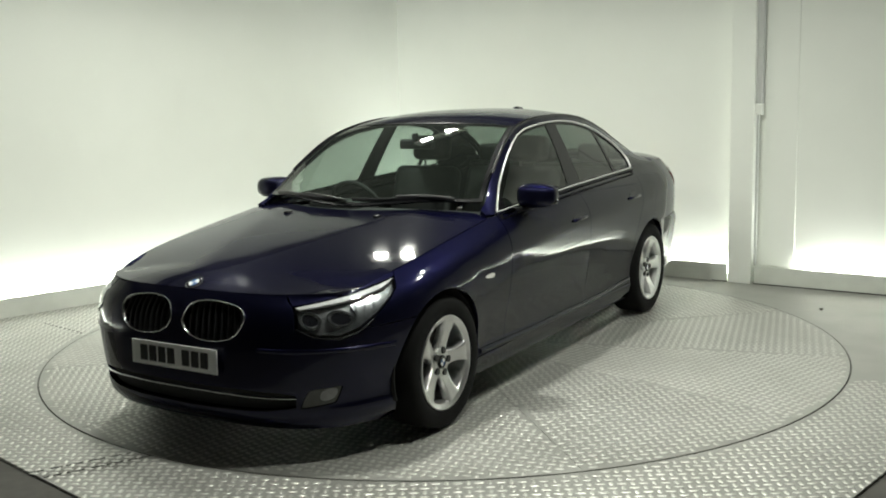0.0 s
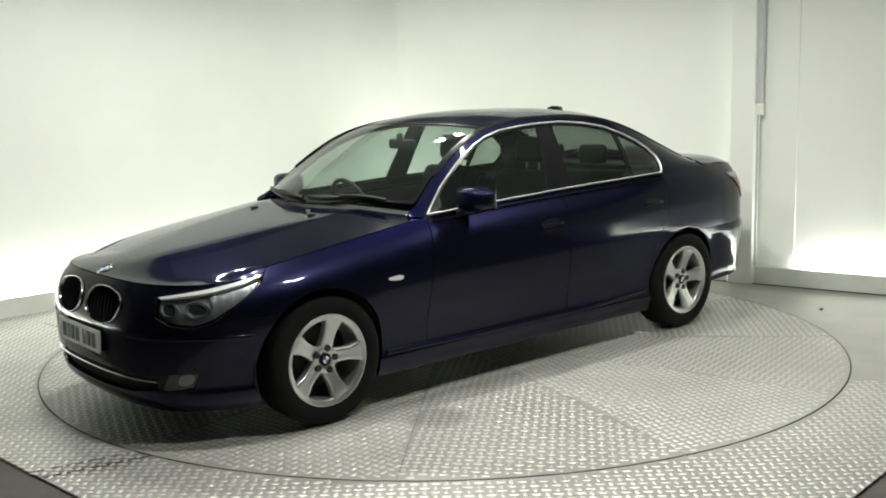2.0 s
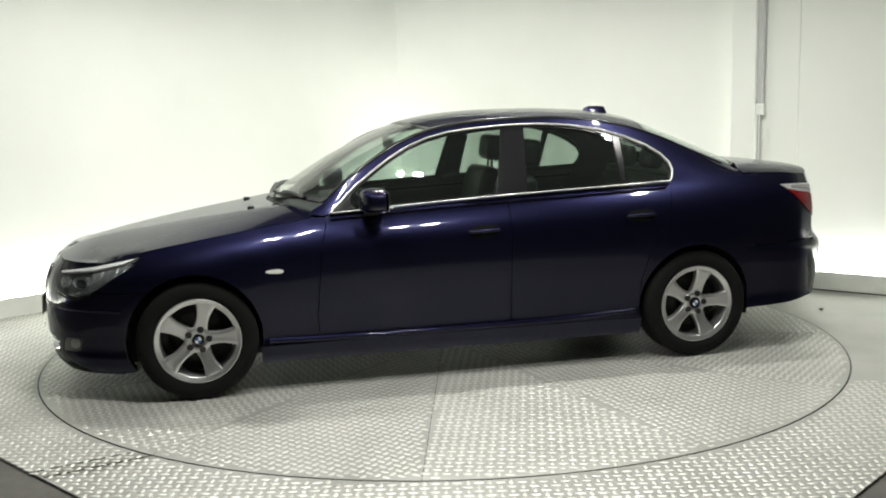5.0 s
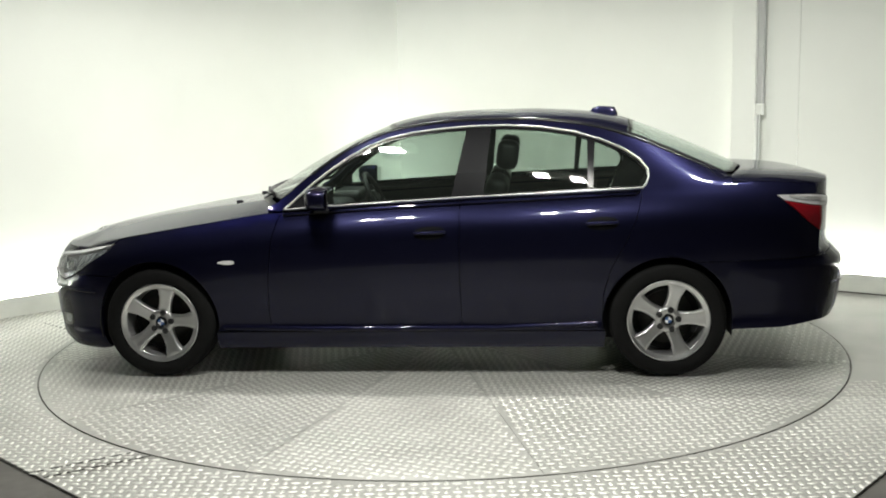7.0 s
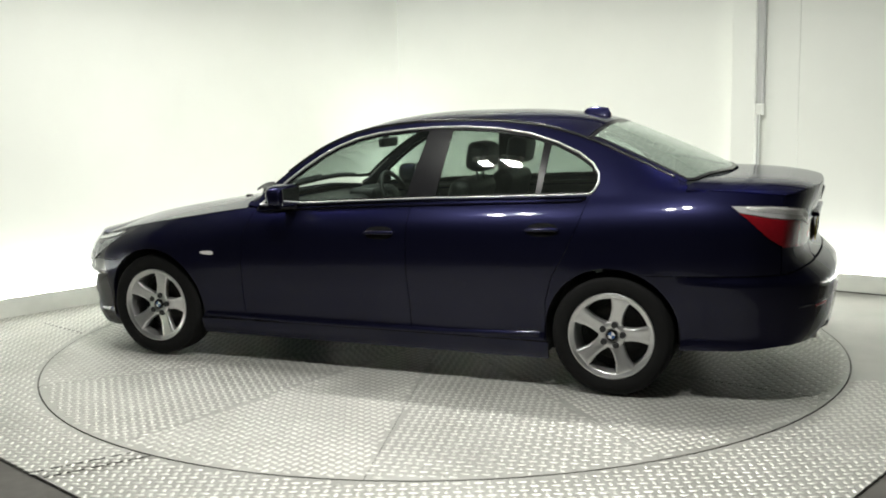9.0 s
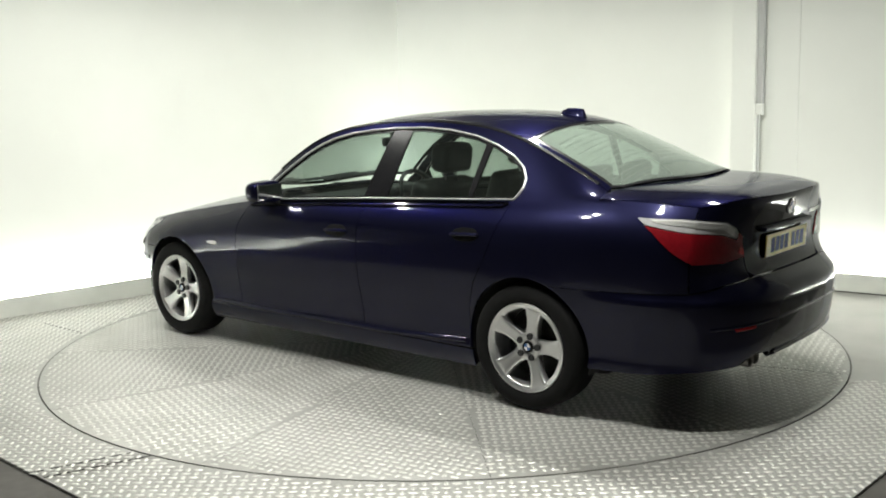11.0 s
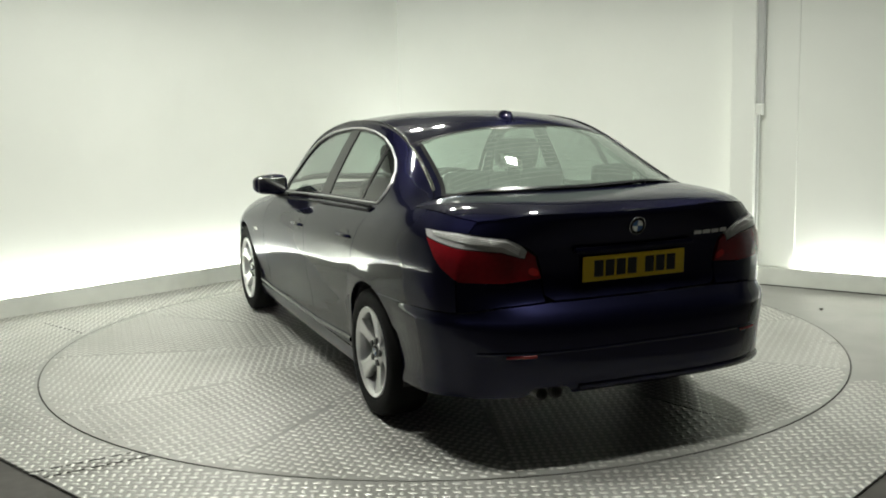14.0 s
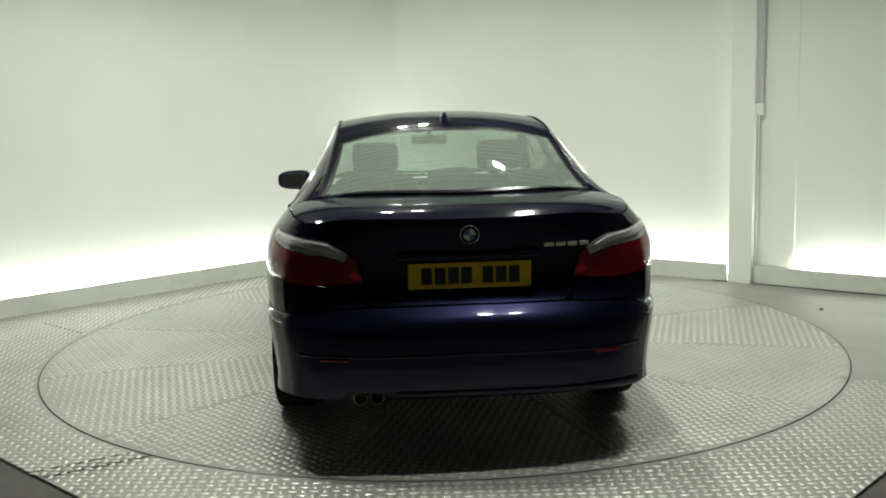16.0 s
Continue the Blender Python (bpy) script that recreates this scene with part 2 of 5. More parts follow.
def stud_shape(pitch, size):
    L, B, h = pitch * size, pitch * size * 0.44, 0.0026
    foot = [(L, 0), (L * 0.5, B), (-L * 0.5, B), (-L, 0), (-L * 0.5, -B), (L * 0.5, -B)]
    return np.array([(x, y, 0) for x, y in foot] + [(x * 0.88, y * 0.60, h * 0.78) for x, y in foot] + [(L * 0.5, 0, h), (-L * 0.5, 0, h)])


def studs(inside, pitch, z, turn, size=0.5):
    """Raised oval studs of tread plate in alternating directions, over the part of a plan for which inside(x, y) holds."""
    ca, sa = math.cos(turn), math.sin(turn)
    half = 3.7
    n = int(half / pitch)
    i, j = np.meshgrid(np.arange(-n, n + 1), np.arange(-n, n + 1))
    u, w = i.ravel() * pitch, j.ravel() * pitch
    odd = (i.ravel() + j.ravel()) % 2
    x, y = ca * u - sa * w, sa * u + ca * w
    keep = inside(x, y)
    x, y, odd = x[keep], y[keep], odd[keep]
    a = turn + odd * math.pi / 2
    shape = stud_shape(pitch, size)
    c, s = np.cos(a)[:, None], np.sin(a)[:, None]
    vx = x[:, None] + c * shape[None, :, 0] - s * shape[None, :, 1]
    vy = y[:, None] + s * shape[None, :, 0] + c * shape[None, :, 1]
    vz = np.broadcast_to(z + shape[None, :, 2], vx.shape)
    verts = np.stack([vx, vy, vz], -1).reshape(-1, 3)
    faces = [tuple(k * 14 + q for q in t) for k in range(len(x)) for t in STUD_FACES]
    return verts, faces


PLAT = [(-4.35, 0.05), (-1.32, -2.74), (-0.9, -3.3), (0.9, -3.45), (1.45, -2.905), (4.6, 0.5), (4.2, 1.0), (0.1, 3.75), (-0.9, 3.6)]


def ring_sheet(name, outer, r, z, mat, parent=None):
    """Platform sheet with a round hole."""
    bm = bmesh.new()
    n = 96
    a = [bm.verts.new((AXIS[0] + r * math.cos(2 * math.pi * i / n), AXIS[1] + r * math.sin(2 * math.pi * i / n), z)) for i in range(n)]
    b = []
    for i in range(n):
        t = 2 * math.pi * i / n
        d = Vector((math.cos(t), math.sin(t)))
        best = 9.0
        for k in range(len(outer)):
            p, q = Vector(outer[k]), Vector(outer[(k + 1) % len(outer)])
            e = q - p
            den = d.x * e.y - d.y * e.x
            if abs(den) < 1e-9:
                continue
            s = (p.x * e.y - p.y * e.x) / den
            w = (p.x * d.y - p.y * d.x) / den
            if s > 0 and -0.001 <= w <= 1.001:
                best = min(best, s)
        b.append(bm.verts.new((d.x * best, d.y * best, z)))
    low = [bm.verts.new((v.co.x, v.co.y, -0.012)) for v in b]
    for i in range(n):
        j = (i + 1) % n
        bm.faces.new((a[i], b[i], b[j], a[j]))
        bm.faces.new((b[i], low[i], low[j], b[j]))
    return part(name, bm, mat, parent)


def in_poly(x, y, poly):
    x, y = np.asarray(x), np.asarray(y)
    ins = np.zeros(x.shape, bool)
    for k in range(len(poly)):
        (x0, y0), (x1, y1) = poly[k], poly[(k + 1) % len(poly)]
        cross = (y0 > y) != (y1 > y)
        with np.errstate(divide="ignore", invalid="ignore"):
            xi = (x1 - x0) * (y - y0) / (y1 - y0) + x0
        ins ^= cross & (x < xi)
    return ins


platform = new("platform")
tagged(platform, "fixed aluminium tread plate surround of the turntable", "platform", kind="structure")
ring_sheet("surround_sheet", PLAT, R_TABLE + 0.007, -0.001, M_PLATE, platform)
PITCH = 0.0445


def near_strip(x, y):
    """The strip of the surround in front of the disc, whose studs stand singly."""
    return (y < -2.15) & (y > -2.66) & (x > -1.10) & (x < 0.95)


def on_surround(x, y):
    plain = (y > -0.53 * x) & (x > -0.3)     # no studs on the plates to the right and back
    return (np.hypot(x - AXIS[0], y - AXIS[1]) > R_TABLE + 0.03) & in_poly(x, y, PLAT) & ~plain


v, f = studs(lambda x, y: on_surround(x, y) & ~near_strip(x, y), PITCH, -0.0005, 0.0)
tagged(mesh_object("tread_studs", v, f, M_STUD, platform, smooth=True), kind="stuff")
stud_mesh = None
for i in range(-26, 23):
    for j in range(-62, -46):
        x, y = i * PITCH, j * PITCH
        if not (on_surround(np.array([x]), np.array([y]))[0] and near_strip(x, y)):
            continue
        if stud_mesh is None:
            first = mesh_object("stud", [tuple(p) for p in stud_shape(PITCH, 0.5)], STUD_FACES, M_STUD, platform, smooth=True)
            stud_mesh = first.data
            ob = first
        else:
            ob = new("stud", stud_mesh)
            ob.parent = platform
        ob.matrix_local = pose(x, y, -0.0005, 0, 0, 90 * ((i + j) % 2))


def plate_joint(a, b, w=0.007):
    """Dark open joint between two surround plates."""
    a, b = Vector(a), Vector(b)
    side = Vector((-(b - a).y, (b - a).x)).normalized() * w / 2
    pts = [a - side, b - side, b + side, a + side]
    mesh_object("plate_joint", [(p.x, p.y, z) for z in (-0.001, 0.0008) for p in pts], [(4, 5, 6, 7), (0, 1, 5, 4), (1, 2, 6, 5), (2, 3, 7, 6), (3, 0, 4, 7)], M_GAP, platform)


for a, b in (((-2.92, 0.72), (-2.50, 0.35)), ((-1.33, -2.125), (-1.72, -2.36)), ((-1.42, -2.07), (-1.80, -2.30))):
    plate_joint(a, b)

# ---------------------------------------------------------------- the car's surfaces (x forward, y to its left, z up)
def smooth_curve(pairs):
    """Monotone cubic through a few design stations."""
    xs, ys = np.array(sorted(pairs)).T
    h, d = np.diff(xs), np.diff(ys) / np.diff(xs)
    s = np.zeros(len(xs))
    s[1:-1] = np.where(d[:-1] * d[1:] > 0, 2 * d[:-1] * d[1:] / (d[:-1] + d[1:] + 1e-12), 0)
    s[0], s[-1] = d[0], d[-1]

    def at(x):
        x = np.clip(x, xs[0], xs[-1])
        i = np.clip(np.searchsorted(xs, x) - 1, 0, len(h) - 1)
        t = (x - xs[i]) / h[i]
        return ((2 * t**3 - 3 * t**2 + 1) * ys[i] + (t**3 - 2 * t**2 + t) * h[i] * s[i]
                + (3 * t**2 - 2 * t**3) * ys[i + 1] + (t**3 - t**2) * h[i] * s[i + 1])
    return at


XF, XR, A0 = 1.98, -2.27, 0.75
shoulder = smooth_curve([(2.1, 0.695), (1.95, 0.728), (1.7, 0.790), (1.4, 0.842), (1.1, 0.888), (0.8, 0.932), (0.7, 0.945), (0.08, 0.982), (-0.34, 1.003), (-1.08, 1.031),
                         (-1.31, 1.040), (-1.6, 1.058), (-1.85, 1.07), (-2.05, 1.065), (-2.2, 1.05), (-2.4, 1.03)])
half_width = smooth_curve([(2.1, 0.70), (1.98, 0.795), (1.9, 0.838), (1.8, 0.876), (1.6, 0.908), (1.444, 0.918), (1.2, 0.922), (0.5, 0.922), (-0.5, 0.922), (-1.2, 0.922),
                           (-1.444, 0.920), (-1.7, 0.912), (-1.9, 0.897), (-2.05, 0.874), (-2.15, 0.850), (-2.27, 0.790), (-2.4, 0.70)])
section = smooth_curve([(-0.05, 0.905), (0.0, 0.93), (0.06, 0.95), (0.12, 0.957), (0.17, 0.951), (0.3, 0.962), (0.45, 0.985), (0.62, 1.0), (0.74, 1.0), (0.80, 0.992),
                        (0.86, 0.972), (0.93, 0.93), (1.0, 0.868)])
rail_z = smooth_curve([(0.95, 0.95), (0.80, 0.965), (0.7, 1.025), (0.6, 1.108), (0.45, 1.215), (0.3, 1.303), (0.15, 1.363), (0, 1.398), (-0.3, 1.430), (-0.6, 1.434),
                       (-0.9, 1.413), (-1.1, 1.375), (-1.3, 1.312), (-1.5, 1.228), (-1.7, 1.14), (-1.85, 1.08), (-2.0, 1.06)])
rail_y = smooth_curve([(0.95, 0.78), (0.8, 0.755), (0.6, 0.705), (0.3, 0.643), (0, 0.592), (-0.4, 0.575), (-0.8, 0.572), (-1.1, 0.58), (-1.4, 0.605), (-1.7, 0.65), (-1.85, 0.70), (-2.0, 0.72)])
mid_z = smooth_curve([(0.97, 0.985), (0.862, 1.050), (0.654, 1.181), (0.476, 1.272), (0.274, 1.362), (0.149, 1.411), (0.0, 1.449), (-0.18, 1.471), (-0.42, 1.482), (-0.66, 1.483),
                      (-0.9, 1.474), (-1.1, 1.456), (-1.25, 1.428), (-1.33, 1.402), (-1.52, 1.329), (-1.71, 1.247), (-1.86, 1.176), (-2.0, 1.106)])
bonnet_z = smooth_curve([(2.30, 0.66), (2.22, 0.715), (2.15, 0.752), (2.0, 0.800), (1.7, 0.860), (1.4, 0.908), (1.1, 0.950), (0.95, 0.972), (0.85, 0.982), (0.6, 0.99)])
boot_z = smooth_curve([(-1.6, 1.125), (-1.85, 1.122), (-2.0, 1.118), (-2.2, 1.108), (-2.35, 1.09), (-2.43, 1.065)])
nose_x = smooth_curve([(0.14, 2.19), (0.17, 2.225), (0.2, 2.245), (0.27, 2.26), (0.35, 2.275), (0.5, 2.272), (0.6, 2.255), (0.68, 2.225), (0.74, 2.175), (0.78, 2.10)])
tail_x = smooth_curve([(0.24, -2.38), (0.29, -2.445), (0.36, -2.495), (0.45, -2.512), (0.58, -2.518), (0.635, -2.508), (0.675, -2.468), (0.71, -2.425), (0.75, -2.402), (0.8, -2.394), (0.9, -2.402), (1.0, -2.425), (1.05, -2.435), (1.09, -2.42)])


def side_y(x, z):
    """Half-width of the body at x, z."""
    zs = shoulder(x)
    low = half_width(x) * section((z - 0.17) / (zs - 0.17))
    for cx in (1.444, -1.444):      # lips of the wheel arches stand out a little
        r = np.hypot(x - cx, z - 0.322)
        low = low + 0.003 * np.exp(-(((r - 0.345) / 0.055) ** 2)) * (np.abs(x) < 1.93)
    zr, yr, yb = rail_z(x), rail_y(x), half_width(x) * 0.868
    k = np.clip((z - zs) / np.maximum(zr - zs, 0.03), 0, 1.3)
    high = yb + (yr - yb) * (0.80 * k + 0.20 * k**2)
    return np.where((z > zs) & (x < 0.82) & (x > -1.95), high, low)


def side_point(x, z):
    return np.stack([x, side_y(x, z), z], -1)


def front_point(a, z):
    """Round the nose: a runs across the front and on along the flank."""
    yc = side_y(np.full_like(a, XF), np.minimum(z, shoulder(XF)))
    t = np.clip(a / A0, 0, 1)
    xn = nose_x(z)
    xa = np.where(a <= A0, xn - (xn - XF) * (0.28 * t**2 + 0.72 * t**5), XF - (a - A0))
    ya = np.where(a <= A0, yc * t, side_y(xa, z))
    return np.stack([xa, ya, z], -1)


def rear_point(a, z):
    yc = side_y(np.full_like(a, XR), np.minimum(z, shoulder(XR)))
    t = np.clip(a / A0, 0, 1)
    xn = tail_x(z)
    xa = np.where(a <= A0, xn - (xn - XR) * (0.42 * t**2 + 0.58 * t**6), XR + (a - A0))
    ya = np.where(a <= A0, yc * t, side_y(xa, z))
    bulge = 0.022 / (1 + np.exp((z - 0.637) / 0.008)) * np.clip((-1.75 - xa) / 0.3, 0, 1)
    return np.stack([xa - bulge * (0.25 + 0.75 * t) * (a <= A0), ya + bulge * t**3, z], -1)


LIP_A = np.linspace(0, 1.25, 120)
LIP = front_point(LIP_A, np.full_like(LIP_A, 0.738))     # the bonnet's leading edge


def bonnet_point(x, y):
    xe = np.minimum(x, 1.95)
    ye, ze = half_width(xe) * 0.868, shoulder(xe)
    t = np.clip(np.abs(y) / ye, 0, 1.2)
    v = np.clip(0.56 - 0.36 * (x - 0.9), 0.10, 0.56)     # the two creases run together towards the nose
    soft = 0.035
    d = (t - v) / (1 - v)
    ramp = soft * np.logaddexp(0, d / soft)
    drop = 0.10 * t**2 + 0.90 * ramp * (0.75 + 0.25 * np.clip(d, 0, 1.2))
    z = ze + (bonnet_z(x) - ze) * (1 - drop)
    gap = np.interp(np.abs(y), LIP[:, 1], LIP[:, 0]) - x
    lip = np.exp(-((gap / 0.10) ** 2)) * (x > 1.7)
    return np.stack([x, y, z + (0.739 + (0.40 - 0.34 * np.clip(np.abs(y) / 0.62, 0, 1)) * gap - z) * lip], -1)


def boot_point(x, y):
    ye = half_width(x) * 0.868
    ze = shoulder(x)
    t = np.clip(np.abs(y) / ye, 0, 1.2)
    return np.stack([x, y, ze + (boot_z(x) - ze) * (1 - t**6)], -1)


def roof_point(x, y):
    yr, zr = rail_y(x), rail_z(x)
    t = np.clip(np.abs(y) / yr, 0, 1.15)
    return np.stack([x, y, zr + (mid_z(x) - zr) * (1 - t**2.3)], -1)

# ---------------------------------------------------------------- turntable
turntable = new("turntable")
tagged(turntable, "round aluminium tread plate turntable carrying the saloon car", "turntable")
SECT0 = 14.4
mesh_object("disc_base", *(lambda n: ([(math.cos(2 * math.pi * i / n) * (R_TABLE - 0.002), math.sin(2 * math.pi * i / n) * (R_TABLE - 0.002), z) for z in (-0.008, -0.0035) for i in range(n)],
            [tuple(range(n, 2 * n))] + [(i, (i + 1) % n, n + (i + 1) % n, n + i) for i in range(n)]))(128), M_GAP, turntable)
for k in range(12):
    a0, a1 = math.radians(SECT0 + 30 * k), math.radians(SECT0 + 30 * k + 30)
    g, nseg = 0.0014, 14
    r_in, r_out = 0.02, R_TABLE - 0.003
    rows = []
    for i in range(nseg + 1):
        a = a0 + (a1 - a0) * i / nseg
        rows.append((r_out * math.cos(a), r_out * math.sin(a)))
    mid = (a0 + a1) / 2
    tip = (g / math.sin((a1 - a0) / 2) * math.cos(mid), g / math.sin((a1 - a0) / 2) * math.sin(mid))
    n0, n1 = (-math.sin(a0) * g, math.cos(a0) * g), (math.sin(a1) * g, -math.cos(a1) * g)
    rows[0] = (rows[0][0] + n0[0], rows[0][1] + n0[1])
    rows[-1] = (rows[-1][0] + n1[0], rows[-1][1] + n1[1])
    plan = [tip] + rows
    n = len(plan)
    wedge = mesh_object("floor_plate", [(x, y, -0.0035) for x, y in plan] + [(x, y, 0.0) for x, y in plan],
                        [tuple(range(n, 2 * n))] + [(i, (i + 1) % n, n + (i + 1) % n, n + i) for i in range(n)], M_PLATE, turntable)

    def in_wedge(x, y, a0=a0, a1=a1):
        r, t = np.hypot(x, y), np.mod(np.arctan2(y, x) - a0, 2 * math.pi)
        lim = a1 - a0
        return (r < R_TABLE - 0.03) & (t < lim) & (r * np.sin(np.minimum(t, 1.5)) > 0.012) & (r * np.sin(np.clip(lim - t, 0, 1.5)) > 0.012)

    v, f = studs(in_wedge, PITCH, 0.0, a0 - 0.05)
    tagged(mesh_object("tread_studs", v, f, M_STUD, wedge, smooth=True), kind="stuff")

# ---------------------------------------------------------------- car materials
M_PAINT = material("dark_blue_metallic_paint", (0.0088, 0.0091, 0.0265), 0.38, metal=0.80, coat=0.80, grain=0.25, grain_scale=900, spec=0.03, coat_ior=1.40)
M_PAINT.node_tree.nodes["Principled BSDF"].inputs["Coat Roughness"].default_value = 0.06
M_PAINT.node_tree.nodes["Principled BSDF"].inputs["Specular Tint"].default_value = (0.12, 0.12, 0.3, 1)
M_BLACK = material("black_plastic", (0.012, 0.012, 0.013), 0.45, grain=0.2, grain_scale=60, bump=0.2, bump_scale=400)
M_SHINYBLACK = material("gloss_black_trim", (0.008, 0.008, 0.009), 0.22, spec=0.3)
# near-black for the underbody and for sheets standing in for unlit depth
M_VOID = material("underbody_shade_black", (0.018, 0.018, 0.018), 0.9)
M_RUBBER = material("tyre_rubber", (0.006, 0.006, 0.006), 0.85, spec=0.2, grain=0.3, grain_scale=40, bump=0.4, bump_scale=250)
M_CHROME = material("chrome", (0.82, 0.83, 0.84), 0.10, metal=1.0)
M_BRIGHT = material("polished_trim", (0.74, 0.74, 0.73), 0.28, metal=0.55)
M_ALLOY = material("silver_alloy", (0.60, 0.60, 0.60), 0.30, metal=0.85, coat=0.3, grain=0.06, grain_scale=30)
M_DISC = material("brake_disc", (0.05, 0.048, 0.045), 0.5, metal=0.7, grain=0.3, grain_scale=60)
M_LEATHER = material("black_leather", (0.008, 0.008, 0.0085), 0.5, grain=0.2, grain_scale=80, bump=0.3, bump_scale=300)
M_TRIM = material("grey_headlining", (0.16, 0.16, 0.15), 0.9)
M_GLASS = glass("tinted_window_glass", (0.52, 0.59, 0.55), 0.0, 0.012)
M_SCREEN = glass("windscreen_glass", (0.70, 0.78, 0.74), 0.0, 0.015)
# strong film: the light haze of the rear screen is put into its colour
M_REAR_SCREEN = glass("hazed_rear_screen_glass", (0.42, 0.49, 0.45), 0.0, 0.22)
M_LENS = glass("clear_lamp_lens", (0.94, 0.96, 0.97), 0.01)
M_RED = material("red_lamp_lens", (0.165, 0.005, 0.009), 0.25, spec=0.3, coat=0.2, grain=0.25, grain_scale=60)
M_CLEARSTRIP = material("ribbed_clear_lens", (0.82, 0.80, 0.80), 0.25, coat=1.0, grain=0.15, grain_scale=50)
M_REFLECTOR = material("lamp_reflector", (0.42, 0.43, 0.44), 0.25, metal=0.8)
M_BOWL = material("lamp_bowl", (0.26, 0.26, 0.265), 0.3, metal=0.25, grain=0.3, grain_scale=45)
M_PROJECTOR = material("projector_glass", (0.02, 0.02, 0.024), 0.08, coat=1.0)
M_SLAT = material("dark_grille_slat", (0.03, 0.03, 0.032), 0.3)
M_BRIGHT_RED = material("bright_red_lens", (0.50, 0.012, 0.015), 0.15, coat=1.0)
M_FOG = material("fog_lamp_glass", (0.055, 0.055, 0.052), 0.3, coat=0.5, grain=0.3, grain_scale=50)
M_WHITE_PLATE = material("white_number_plate", (0.86, 0.87, 0.87), 0.3)
M_YELLOW_PLATE = material("yellow_number_plate", (0.72, 0.50, 0.02), 0.35)
M_INK = material("black_ink", (0.012, 0.012, 0.012), 0.5)
M_BLUE = material("emblem_blue", (0.03, 0.10, 0.28), 0.3)
M_WHITE = material("emblem_white", (0.8, 0.8, 0.8), 0.3)

car = new("saloon_car")
tagged(car, "dark blue metallic four-door saloon car with five-spoke alloy wheels", "car")

# ---------------------------------------------------------------- panels cut from the surfaces
from mathutils.geometry import delaunay_2d_cdt


def dense(poly, step, closed=True):
    out = []
    m = len(poly) if closed else len(poly) - 1
    for i in range(m):
        p, q = poly[i], poly[(i + 1) % len(poly)]
        k = max(1, math.ceil(math.dist(p, q) / step))
        out += [(p[0] + (q[0] - p[0]) * j / k, p[1] + (q[1] - p[1]) * j / k) for j in range(k)]
    if not closed:
        out.append(poly[-1])
    return out


def rounded(poly, times=2):
    """Corner cutting of a closed outline."""
    for _ in range(times):
        out = []
        for i in range(len(poly)):
            p, q = poly[i], poly[(i + 1) % len(poly)]
            out += [(p[0] * 0.75 + q[0] * 0.25, p[1] * 0.75 + q[1] * 0.25), (p[0] * 0.25 + q[0] * 0.75, p[1] * 0.25 + q[1] * 0.75)]
        poly = out
    return poly


def inset(poly, d):
    """Moves a closed outline inwards by d."""
    area = sum(poly[i][0] * poly[(i + 1) % len(poly)][1] - poly[(i + 1) % len(poly)][0] * poly[i][1] for i in range(len(poly)))
    s = 1 if area > 0 else -1
    out = []
    for i in range(len(poly)):
        p, q, r = poly[i - 1], poly[i], poly[(i + 1) % len(poly)]
        e, f = Vector((q[0] - p[0], q[1] - p[1])), Vector((r[0] - q[0], r[1] - q[1]))
        if e.length < 1e-6 or f.length < 1e-6:
            out.append(q)
            continue
        e.normalize(), f.normalize()
        n = Vector((-e.y - f.y, e.x + f.x)) * s
        k = n.length
        n = n / k if k > 1e-6 else Vector((0, 0))
        w = d / max(0.45, k / 2)
        out.append((q[0] + n.x * w, q[1] + n.y * w))
    return out


def surface_normals(fn, uv, flip):
    e = 1e-3
    u, w = uv[:, 0], uv[:, 1]
    du = fn(u + e, w) - fn(u - e, w)
    dw = fn(u, w + e) - fn(u, w - e)
    n = np.cross(du, dw)
    n /= np.maximum(np.linalg.norm(n, axis=1), 1e-12)[:, None]
    return -n if flip else n


